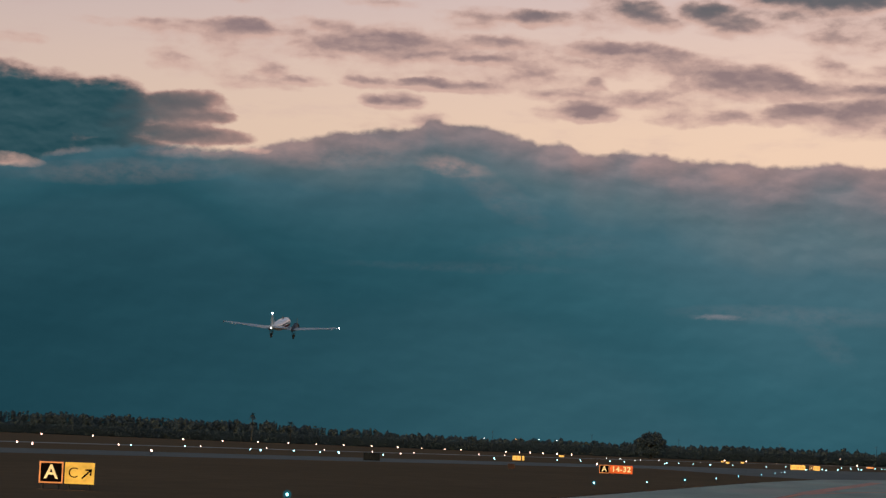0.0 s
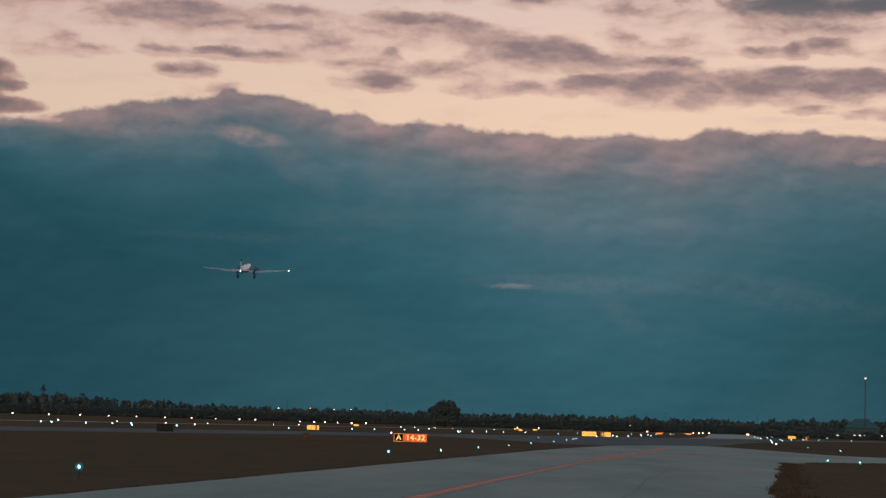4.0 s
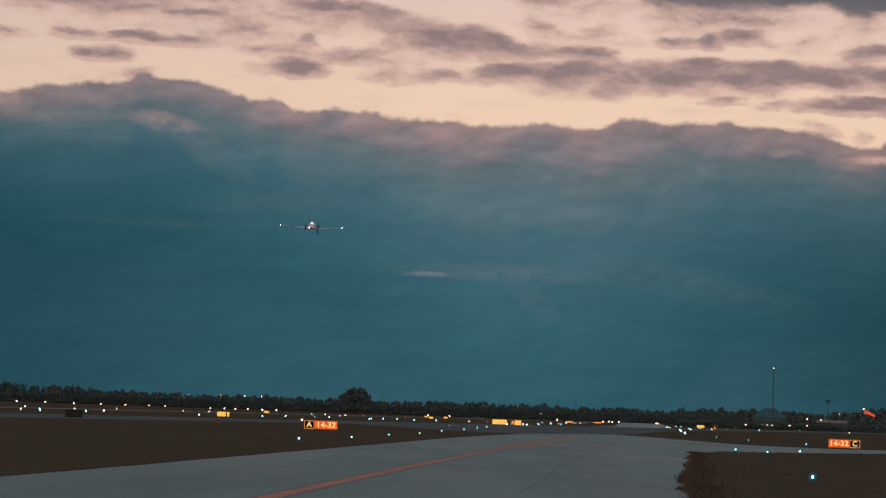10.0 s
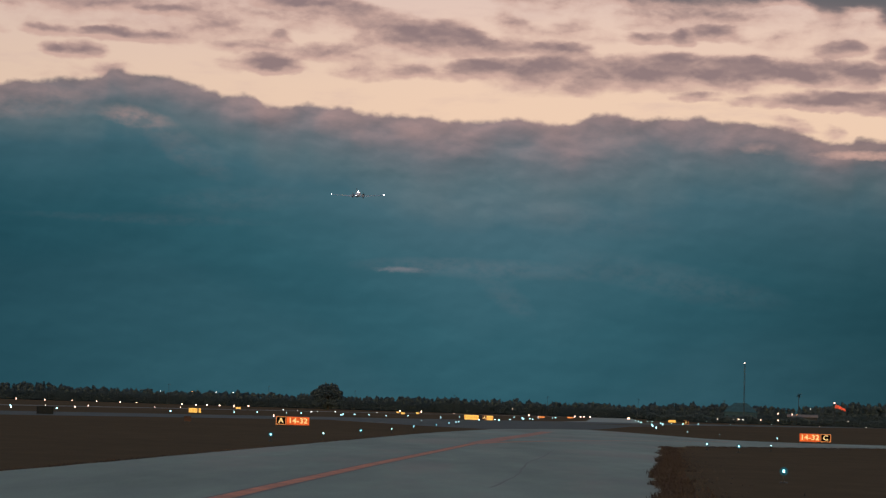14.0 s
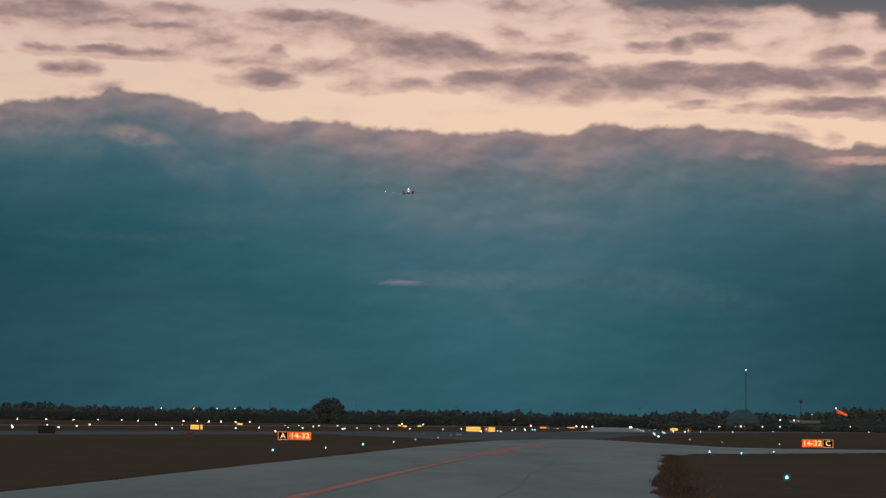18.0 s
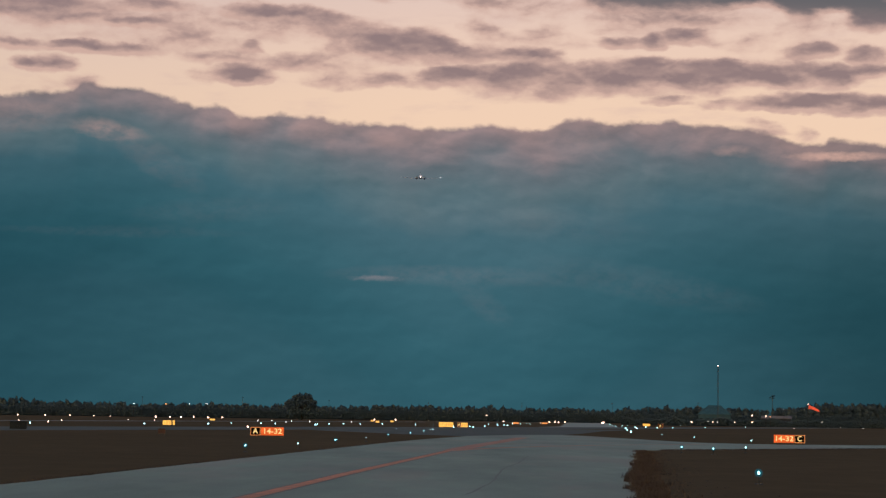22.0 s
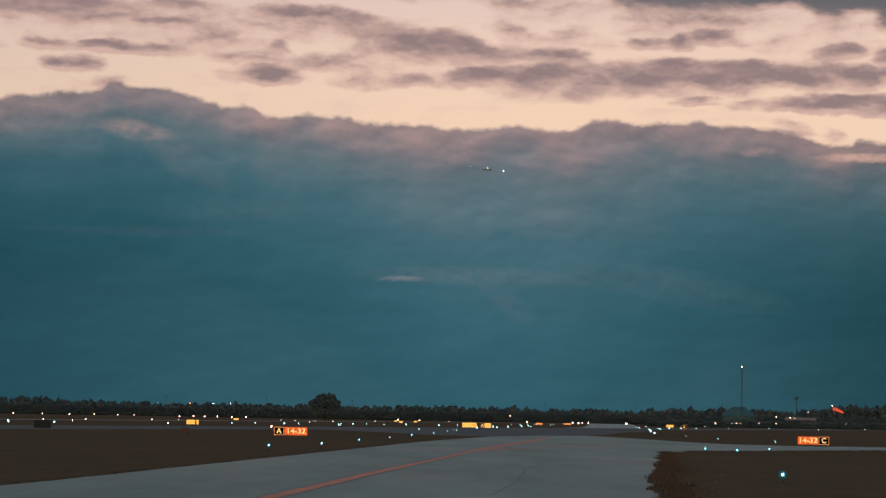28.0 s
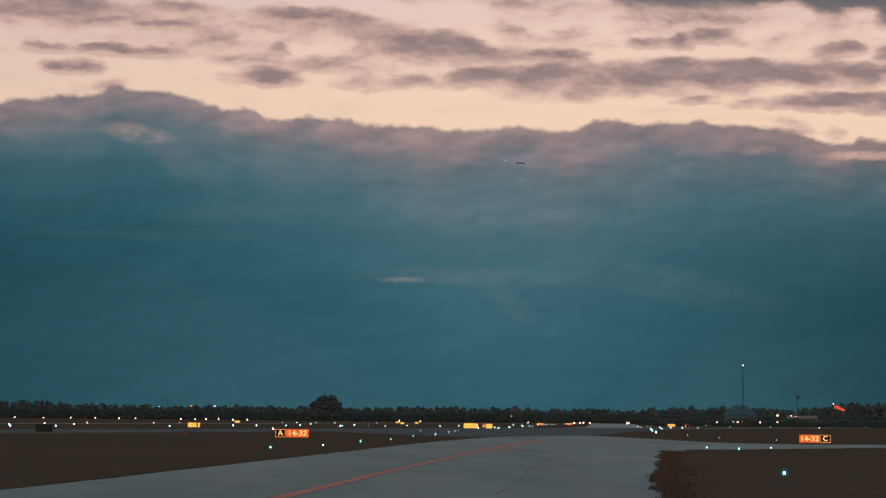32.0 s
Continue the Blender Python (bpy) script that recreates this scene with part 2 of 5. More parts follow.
    split = k.math("GREATER_THAN", az, -5.0)
    top_west, top_east = outline_curve(outline_west, -24.0, 20.0), outline_curve(outline_east, -6.0, 19.0)
    top = k.math("ADD", k.math("MULTIPLY", top_east, split), k.math("MULTIPLY", top_west, k.math("SUBTRACT", 1.0, split)))
    ragged = k.noise(k.vec("ADD", stretched(3.1, 4.2, 40.0), k.vec("MULTIPLY", warp, (0.6, 1.0, 0))), 1.0, 5.0, 0.48)
    depth = k.math("ADD", k.math("SUBTRACT", top, el), k.math("MULTIPLY", k.math("SUBTRACT", ragged, 0.5), 0.24))
    bank = k.step(depth, -0.08, 0.10)
    billow_at = k.vec("ADD", stretched(0.42, 0.85, 13.0), k.vec("MULTIPLY", warp, (0.3, 0.6, 0)))
    billow = k.noise(billow_at, 1.0, 5.0, 0.48)
    relief = k.math("SUBTRACT", billow, k.noise(k.vec("ADD", billow_at, (-0.05, 0.14, 0)), 1.0, 5.0, 0.48))
    under = k.math("MULTIPLY", k.math("SUBTRACT", top, el), k.math("MULTIPLY", k.math("MULTIPLY", k.step(az, -8.0, 1.0, 1.75, 1.0), k.step(az, -18.0, -11.5, 2.6, 1.0)), k.step(az, 3.0, 9.0, 0.98, 1.45)))
    near_top = k.step(under, 0.2, 4.5, 2.3, 0.9)
    deep = k.math("ADD", under, k.math("MULTIPLY", k.math("SUBTRACT", billow, 0.5), near_top))
    deep = k.math("ADD", deep, k.step(az, -17.5, -13.5, 2.4, 0.0))
    bank_colour = k.ramp(k.math("DIVIDE", deep, 9.0), [
        (0.0, lin(148, 128, 128)), (0.06, lin(129, 120, 124)), (0.13, lin(106, 114, 121)), (0.22, lin(89, 110, 118)), (0.34, lin(67, 102, 114)),
        (0.5, lin(56, 96, 108)), (0.68, lin(48, 91, 103)), (0.85, lin(45, 87, 99)), (1.0, lin(49, 89, 101))])
    # colour darkened towards both ends of the bank, in place of lens vignetting
    sides = k.ramp(k.math("DIVIDE", k.math("ADD", az, 30), 50), [
        (0.0, (0.40, 0.50, 0.51, 1)), (0.16, (0.36, 0.52, 0.55, 1)), (0.355, (0.61, 0.73, 0.75, 1)), (0.47, (0.92, 0.97, 0.97, 1)), (0.62, (1.12, 1.1, 1.1, 1)),
        (0.74, (0.94, 0.95, 0.95, 1)), (0.84, (0.58, 0.64, 0.64, 1)), (1.0, (0.5, 0.58, 0.58, 1))])
    bank_colour = k.mix(k.step(k.math("SUBTRACT", top, el), 0.3, 4.5, 0.35, 1.0), bank_colour, k.mix(1.0, bank_colour, sides, "MULTIPLY"))
    puffs = k.step(k.math("MULTIPLY", relief, k.step(under, 0.0, 3.5, 1.0, 0.38)), -0.16, 0.16, 0.0, 1.0, smooth=False)
    bank_colour = k.mix(1.0, bank_colour, k.ramp(puffs, [(0.0, (1.34, 1.26, 1.23, 1)), (0.5, (1, 1, 1, 1)), (1.0, (0.74, 0.79, 0.80, 1))]), "MULTIPLY")
    # warm light caught on ledges of the bank
    ledge_rows = [
        (-15.67, 7.86, 1.49, 0.21, 0.95, 4), (-19.72, 7.62, 0.71, 0.12, 0.8, 6), (-17.87, 7.15, 1.41, 0.16, 0.3, 4), (-12.48, 7.9, 1.1, 0.18, 0.5), (-8.87, 7.72, 0.89, 0.23, 1.0, -7), (-7.65, 7.04, 0.7, 0.2, 0.18, -31), (-10.88, 8.18, 0.55, 0.15, 0.6), (-3.16, 7.73, 0.33, 0.19, 0.35), (-1.11, 7.6, 0.31, 0.11, 0.5),
        (4.35, 7.61, 0.37, 0.12, 0.45), (8.35, 7.39, 0.47, 0.13, 0.9), (10.1, 7.27, 0.55, 0.16, 0.5)]
    ledges = joined(ledge_rows, slight)
    ledge = k.math("MULTIPLY", k.math("MAXIMUM", ledges, 0.0), k.step(k.math("ADD", fine, grain), 0.65, 1.25, 0.25, 1.0))
    bank_colour = k.mix(k.math("MULTIPLY", ledge, 0.52, clamp=True), bank_colour, lin(186, 152, 146))
    wisps = joined([(1.0, 3.85, 1.2, 0.1, 0.2), (6.0, 3.75, 1.4, 0.22, 0.14, -10), (1.55, 3.15, 0.4, 0.16, 0.16, -35), (-8.5, 4.95, 1.6, 0.06, 0.1), (-6.0, 5.6, 1.0, 0.16, 0.12, 4), (3.4, 5.4, 1.2, 0.2, 0.12, -5)], slight)
    streak = k.math("MAXIMUM", k.math("MAXIMUM", wisps, k.math("MAXIMUM", patch(-1.46, 3.85, 0.66, 0.075, 1.0, 0, at=slight), patch(0.45, 3.95, 1.4, 0.12, 0.26, 2, at=slight))), 0.0)
    bank_colour = k.mix(k.math("MULTIPLY", streak, k.step(fine, 0.25, 0.65, 0.12, 0.5)), bank_colour, lin(150, 140, 145))

    # open sky
    high = k.ramp(k.math("DIVIDE", el, 20.0), [
        (0.35, lin(245, 210, 181)), (0.44, lin(242, 209, 184)), (0.52, lin(236, 205, 187)), (0.62, lin(221, 196, 189)), (1.0, lin(150, 155, 175))])
    high = k.mix(k.step(az, -22.0, 0.0, 0.75, 0.0, smooth=False), high, k.mix(1.0, high, (0.72, 0.77, 0.84, 1), "MULTIPLY"))
    mottle = k.noise(stretched(0.4, 1.6, 60.0), 1.0, 6.0, 0.6)
    high = k.mix(k.step(mottle, 0.50, 0.78, 0.0, 0.35), high, lin(205, 175, 170))
    lift = k.math("SUBTRACT", grain, k.noise(k.vec("ADD", grain_at, (0.04, 0.22, 0)), 1.0, 5.0, 0.45))
    scrap_colour = k.mix(k.math("ADD", thick, k.math("MULTIPLY", lift, 0.9), clamp=True), lin(208, 173, 161), lin(141, 120, 122))
    scrap_colour = k.mix(k.math("MULTIPLY", thick, k.step(k.math("ADD", el, k.math("MULTIPLY", az, 0.06)), 11.0, 12.2, 0.0, 0.85)), scrap_colour, lin(74, 86, 93))
    colour = k.mix(k.math("MULTIPLY", veil, 0.95), high, scrap_colour)
    torn_pale = k.mix(k.step(torn_body, 0.3, 1.4), lin(182, 146, 137), lin(112, 104, 106))
    torn_dark = k.mix(k.math("ADD", 0.55, k.math("MULTIPLY", lift, 3.0), clamp=True), lin(58, 88, 96), lin(36, 72, 81))
    colour = k.mix(torn_veil, colour, k.mix(torn_thick, torn_pale, torn_dark))
    colour = k.mix(bank, colour, bank_colour)
    ember_rows = [
        (-20.89, 7.3, 0.5, 0.12, 0.6, -6), (-14.35, 7.9, 0.31, 0.08, 0.8), (11.16, 7.23, 1.1, 0.1, 0.8)]
    ember = k.math("MAXIMUM", joined(ember_rows, slight), 0.0)
    colour = k.mix(k.math("MULTIPLY", ember, k.step(fine, 0.2, 0.7, 0.5, 1.0), clamp=True), colour, lin(218, 175, 160))
    shine = k.node("ShaderNodeEmission")
    k.put(shine.inputs[0], colour)
    k.surface(shine.outputs[0])
    m.cycles.emission_sampling = "NONE"
    return m


def plain(name, colour, rough=0.6, metal=0.0, spread=0.15, scale=3.0, bump=0.0, bump_scale=30.0, coat=0.0, coords="Object", spec=0.4):
    """A surface with broad and fine variation of its colour and a little relief."""
    m, k = fresh(name)
    at = k.node("ShaderNodeTexCoord").outputs[coords]
    n = k.math("ADD", k.math("MULTIPLY", k.noise(at, scale, 5.0), 0.65), k.math("MULTIPLY", k.noise(at, scale * 9, 3.0), 0.35))
    low = tuple(c * (1 - spread * 1.6) for c in colour[:3]) + (1,)
    high = tuple(min(1, c * (1 + spread * 1.6)) for c in colour[:3]) + (1,)
    b = k.node("ShaderNodeBsdfPrincipled")
    k.put(b.inputs["Base Color"], k.ramp(n, [(0.3, low), (0.7, high)]))
    k.put(b.inputs["Roughness"], k.step(n, 0.2, 0.8, max(0.02, rough - 0.1), min(1, rough + 0.1)))
    b.inputs["Metallic"].default_value, b.inputs["Coat Weight"].default_value = metal, coat
    b.inputs["Specular IOR Level"].default_value = spec
    if bump:
        r = k.node("ShaderNodeBump")
        r.inputs["Strength"].default_value, r.inputs["Distance"].default_value = bump, 0.02
        k.put(r.inputs["Height"], k.noise(at, bump_scale, 6.0, 0.6))
        k.put(b.inputs["Normal"], r.outputs[0])
    k.surface(b.outputs[0])
    return m


def leaf_material(name, dark, light):
    """Leaves that let part of the light through."""
    m, k = fresh(name)
    tint = k.ramp(k.noise(k.node("ShaderNodeTexCoord").outputs["Object"], 0.2, 4.0), [(0.3, dark), (0.7, light)])
    front, back, mixed = k.node("ShaderNodeBsdfDiffuse"), k.node("ShaderNodeBsdfTranslucent"), k.node("ShaderNodeMixShader")
    k.put(front.inputs[0], tint)
    k.put(back.inputs[0], tint)
    mixed.inputs[0].default_value = 0.42
    k.put(mixed.inputs[1], front.outputs[0])
    k.put(mixed.inputs[2], back.outputs[0])
    k.surface(mixed.outputs[0])
    return m


def lamp_material(name, colour, strength):
    m, k = fresh(name)
    e = k.node("ShaderNodeEmission")
    e.inputs[0].default_value, e.inputs[1].default_value = colour, strength
    k.surface(e.outputs[0])
    return m


def halo_shell(name, colour, strength):
    """A mostly clear, faintly glowing shell that stands in for a lamp's halo."""
    m, k = fresh(name)
    e, c, mixed = k.node("ShaderNodeEmission"), k.node("ShaderNodeBsdfTransparent"), k.node("ShaderNodeMixShader")
    e.inputs[0].default_value, e.inputs[1].default_value, mixed.inputs[0].default_value = colour, strength, 0.14
    k.put(mixed.inputs[1], c.outputs[0])
    k.put(mixed.inputs[2], e.outputs[0])
    k.surface(mixed.outputs[0])
    return m


def lit_panel(name, colour, strength, fall=0.25):
    """A face that glows a little unevenly: signs with tubes inside, and the windsock's cloth."""
    m, k = fresh(name)
    at = k.node("ShaderNodeTexCoord").outputs["Object"]
    n = k.noise(at, 2.2, 3.0)
    e = k.node("ShaderNodeEmission")
    e.inputs[0].default_value = colour
    k.put(e.inputs[1], k.step(n, 0.25, 0.75, strength * (1 - fall), strength * (1 + fall)))
    k.surface(e.outputs[0])
    return m


def ground_material():
    m, k = fresh("dry_grass_ground")
    at = k.node("ShaderNodeTexCoord").outputs["Object"]
    wide = k.noise(k.vec("MULTIPLY", at, (0.02, 0.012, 1)), 1.0, 6.0, 0.6)
    mid = k.noise(k.vec("MULTIPLY", at, (0.5, 0.25, 1)), 1.0, 6.0, 0.65)
    small = k.noise(at, 9.0, 4.0, 0.7)
    n = k.math("ADD", k.math("MULTIPLY", wide, 0.45), k.math("ADD", k.math("MULTIPLY", mid, 0.35), k.math("MULTIPLY", small, 0.2)))
    b = k.node("ShaderNodeBsdfPrincipled")
    k.put(b.inputs["Base Color"], k.ramp(n, [(0.32, (0.088, 0.066, 0.043, 1)), (0.5, (0.122, 0.086, 0.054, 1)), (0.66, (0.158, 0.108, 0.066, 1))]))
    b.inputs["Roughness"].default_value, b.inputs["Specular IOR Level"].default_value = 1.0, 0.0
    r = k.node("ShaderNodeBump")
    r.inputs["Strength"].default_value, r.inputs["Distance"].default_value = 0.5, 0.05
    k.put(r.inputs["Height"], small)
    k.put(b.inputs["Normal"], r.outputs[0])
    k.surface(b.outputs[0])
    return m


def paving_material(name, dark, light, dust=0.0, rough=0.8, spec=0.3):
    """Concrete or asphalt with patches, fine grain and, where wanted, reddish dust blown over it."""
    m, k = fresh(name)
    at = k.node("ShaderNodeTexCoord").outputs["Object"]
    wide = k.noise(k.vec("MULTIPLY", at, (0.16, 0.03, 1)), 1.0, 6.0, 0.6)
    mid = k.noise(k.vec("MULTIPLY", at, (0.9, 0.2, 1)), 1.0, 5.0, 0.6)
    small = k.noise(at, 14.0, 5.0, 0.7)
    n = k.math("ADD", k.math("MULTIPLY", wide, 0.5), k.math("ADD", k.math("MULTIPLY", mid, 0.3), k.math("MULTIPLY", small, 0.2)))
    b = k.node("ShaderNodeBsdfPrincipled")
    tone = k.ramp(n, [(0.36, dark), (0.63, light)])
    if dust:
        blown = k.noise(k.vec("ADD", k.vec("MULTIPLY", at, (0.22, 0.035, 1)), (7.3, 2.1, 0.0)), 1.0, 4.0, 0.55)
        tone = k.mix(k.step(blown, 0.46, 0.68, 0.0, dust), tone, (0.33, 0.262, 0.222, 1))
    k.put(b.inputs["Base Color"], tone)
    k.put(b.inputs["Roughness"], k.step(mid, 0.3, 0.7, rough - 0.12, rough + 0.08))
    b.inputs["Specular IOR Level"].default_value = spec
    r = k.node("ShaderNodeBump")
    r.inputs["Strength"].default_value, r.inputs["Distance"].default_value = 0.25, 0.01
    k.put(r.inputs["Height"], small)
    k.put(b.inputs["Normal"], r.outputs[0])
    k.surface(b.outputs[0])
    return m


SKY = sky_material()
GRASS = ground_material()
CONCRETE = paving_material("taxiway_concrete", (0.138, 0.174, 0.142, 1), (0.300, 0.360, 0.296, 1), dust=0.45)
ASPHALT = paving_material("runway_asphalt", (0.064, 0.074, 0.068, 1), (0.098, 0.108, 0.100, 1), rough=0.88, spec=0.2)
STRIP = paving_material("worn_strip", (0.150, 0.150, 0.136, 1), (0.210, 0.205, 0.185, 1))
PALE = paving_material("far_concrete", (0.23, 0.26, 0.23, 1), (0.32, 0.35, 0.31, 1))
PAINT_YELLOW = plain("worn_yellow_paint", (0.58, 0.195, 0.10), 0.7, spread=0.32, scale=0.7)
# faded paint, brightened to carry the salmon glow along the far line too
PAINT_AND_GLOW = plain("faded_orange_paint_and_glow", (0.45, 0.205, 0.145), 0.8, spread=0.3, scale=0.8)
PAINT_BLACK = plain("dark_edging_paint", (0.185, 0.155, 0.135), 0.75, spread=0.25, scale=0.7)
LEAF = leaf_material("dark_foliage", (0.072, 0.106, 0.122, 1), (0.082, 0.118, 0.136, 1))
BARK = plain("bark", (0.045, 0.045, 0.042), 0.9, spread=0.3, bump=0.5)
BLADE = plain("dry_grass_blades", (0.070, 0.055, 0.046), 1.0, spread=0.2, scale=0.6, spec=0.0)
STEEL = plain("galvanised_steel", (0.30, 0.31, 0.32), 0.5, 0.8)
MAST_STEEL = plain("dull_mast_steel", (0.035, 0.045, 0.05), 0.7)
TAR = plain("tar_sealant", (0.15, 0.157, 0.140), 0.7)
BLACK_METAL = plain("black_enamel", (0.02, 0.02, 0.02), 0.5)
RUST = plain("dark_painted_box", (0.020, 0.024, 0.026), 0.9, spread=0.1, spec=0.0)
SILVER = plain("white_aircraft_skin", (0.88, 0.83, 0.80), 0.34, 0.45, spread=0.04, scale=1.2, coat=0.3)
WING_SKIN = plain("grey_wing_skin", (0.33, 0.36, 0.38), 0.4, 0.25, spread=0.06, scale=1.2)
LIVERY = plain("dark_red_aircraft_paint", (0.20, 0.045, 0.035), 0.4, spread=0.1)
TYRE = plain("black_rubber", (0.018, 0.018, 0.018), 0.8)
DARK = plain("dark_cowling_metal", (0.05, 0.05, 0.055), 0.5, 0.4)
PANE = plain("dark_cabin_glass", (0.02, 0.025, 0.03), 0.1)
BLUE_LAMP = lamp_material("blue_lamp_glow", (0.45, 0.95, 1.0, 1), 6.0)
BLUE_HALO = halo_shell("blue_halo_shell", (0.01, 0.34, 0.46, 1), 0.5)
WHITE_LAMP = lamp_material("white_lamp_glow", (1.0, 0.60, 0.46, 1), 7.0)
PALE_LAMP = lamp_material("pale_lamp_glow", (0.48, 0.93, 1.0, 1), 6.5)
NEUTRAL_LAMP = lamp_material("neutral_lamp_glow", (1.0, 0.92, 0.90, 1), 6.0)
AMBER_LAMP = lamp_material("amber_lamp_glow", (1.0, 0.42, 0.14, 1), 5.0)
RED_LAMP = lamp_material("red_lamp_glow", (1.0, 0.66, 0.55, 1), 6.0)
PLANE_LAMP = lamp_material("aircraft_lamp_glow", (1.0, 0.93, 0.88, 1), 80.0)
FACE_YELLOW = lit_panel("yellow_sign_face", lin(250, 186, 76), 1.0)
FACE_RED = lit_panel("red_sign_face", lin(236, 100, 46), 1.0)
FACE_LETTER = lit_panel("lit_sign_letter", lin(255, 214, 140), 1.1)
FACE_BORDER = lit_panel("lit_sign_border", lin(246, 150, 84), 1.0)
FACE_FAR = lit_panel("far_yellow_sign_face", lin(255, 190, 90), 1.25)
FACE_ORANGE = lit_panel("far_orange_sign_face", lin(250, 140, 70), 1.2)
PAD = plain("earth_stained_concrete", (0.115, 0.085, 0.062), 0.95, spread=0.2, spec=0.0)
FACE_BLACK = plain("black_sign_face", (0.006, 0.004, 0.003), 0.8, spec=0.05)


# ---- mesh helpers ----
def add_box(bm, x, y, z, sx, sy, sz, m=None, bevel=0.0):
    """A box with its centre at x, y, z."""
    made = bmesh.ops.create_cube(bm, size=1.0, matrix=Matrix.Translation((x, y, z)) @ Matrix.Diagonal((sx, sy, sz, 1)))
    if bevel:
        edges = list({e for v in made["verts"] for e in v.link_edges})
        made = bmesh.ops.bevel(bm, geom=edges, offset=bevel, segments=2, affect="EDGES", profile=0.5)
    if m is not None:
        bmesh.ops.transform(bm, matrix=m, verts=list(made["verts"]))
    return bm


def add_tube(bm, a, b, r1, r2=None, sides=10):
    """A tapered rod from a to b."""
    a, b = Vector(a), Vector(b)
    way = b - a
    m = Matrix.Translation((a + b) / 2) @ way.to_track_quat("Z", "Y").to_matrix().to_4x4()
    bmesh.ops.create_cone(bm, cap_ends=True, segments=sides, radius1=r1, radius2=r1 if r2 is None else r2, depth=way.length, matrix=m)
    return bm


def add_ball(bm, x, y, z, sx, sy=None, sz=None, u=12, v=8):
    m = Matrix.Translation((x, y, z)) @ Matrix.Diagonal((sx, sy or sx, sz or sx, 1))
    bmesh.ops.create_uvsphere(bm, u_segments=u, v_segments=v, radius=1.0, matrix=m)
    return bm


def add_loft(bm, rings, close=True):
    """A skin over rings of equally many points."""
    loops = [[bm.verts.new(p) for p in ring] for ring in rings]
    n = len(loops[0])
    for one, two in zip(loops, loops[1:]):
        for i in range(n):
            bm.faces.new((one[i], one[(i + 1) % n], two[(i + 1) % n], two[i]))
    if close:
        bm.faces.new(list(reversed(loops[0])))
        bm.faces.new(loops[-1])
    return bm


def mesh_from(name, bm, material, smooth=False):
    data = bpy.data.meshes.new(name)
    bmesh.ops.recalc_face_normals(bm, faces=bm.faces)
    if smooth:
        for face in bm.faces:
            face.smooth = True
    bm.to_mesh(data)
    bm.free()
    data.materials.append(material)
    return data


def part(name, bm, material, parent, label="", smooth=False):
    ob = new(name, mesh_from(name, bm, material, smooth))
    ob.parent = parent
    return tagged(ob, label)


def thing(name, label, category, group="", at=None):
    """An empty at a thing's base, to carry its parts."""
    ob = new(name)
    ob.empty_display_size = 0.3
    if at is not None:
        ob.matrix_world = at
    return tagged(ob, label, category, group)


def setting(name, verts, faces, material, label, category, parent=None):
    data = bpy.data.meshes.new(name)
    data.from_pydata(verts, [], faces)
    data.update()
    data.materials.append(material)
    ob = new(name, data)
    if parent:
        ob.parent = parent
    return tagged(ob, label, category, kind="structure")


def bearing(az, d):
    """The place on the ground at az degrees to the right of +y, d metres off."""
    return d * math.sin(radians(az)), d * math.cos(radians(az))


# ---- sky, ground and pavements ----
def backdrop():
    """The far evening sky, a curved screen beyond everything else."""
    verts, faces, nx, ny, radius = [], [], 72, 30, 4600.0
    for j in range(ny + 1):
        e = radians(-0.6 + 24.0 * j / ny)
        for i in range(nx + 1):
            a = radians(-50 + 96.0 * i / nx)
            verts.append((radius * math.sin(a) * math.cos(e), radius * math.cos(a) * math.cos(e), radius * math.sin(e)))
    for j in range(ny):
        for i in range(nx):
            s = j * (nx + 1) + i
            faces.append((s, s + nx + 1, s + nx + 2, s + 1))
    ob = setting("sky_backdrop", verts, faces, SKY, "peach evening sky above a long teal cloud bank", "sky")
    ob.location = EYE
    return ob


def slab(name, outline, top, material, label, category):
    """A thin paved sheet with a real edge; outline runs anticlockwise."""
    n = len(outline)
    verts = [(x, y, top) for x, y in outline] + [(x, y, -0.15) for x, y in outline]
    faces = [tuple(range(n))] + [(i, i + n, (i + 1) % n + n, (i + 1) % n) for i in range(n)]
    return setting(name, verts, faces, material, label, category)


SKY_SCREEN = backdrop()
ring = [(4700 * math.cos(2 * math.pi * i / 96), 4700 * math.sin(2 * math.pi * i / 96), 0) for i in range(96)]
setting("ground", [(0, 0, 0)] + ring, [(0, i + 1, (i + 1) % 96 + 1) for i in range(96)], GRASS, "flat airfield of dry brown grass", "ground")


def taxi_left(y):
    return -10.6 + (y - 50.4) * 0.0815 + max(0.0, y - 150) ** 2 * 0.0004


def taxi_right(y):
    return 5.4 + (y - 50.5) * 0.105


def wander(t, amount):
    return amount * noise.noise(Vector((t * 0.9, 3.7, 0.0))) + 0.4 * amount * noise.noise(Vector((t * 4.1, 1.2, 0.0)))


def verge(y):
    """How far grass and soil have crept over the taxiway's ragged east edge."""
    bulge = -0.26 * math.exp(-((y - 66) / 10) ** 2)
    return bulge + wander(y, 0.12) + 0.42 * noise.noise(Vector((y * 0.33, 8.8, 0.0))) + 0.3 * noise.noise(Vector((y * 0.95, 5.1, 0.0)))


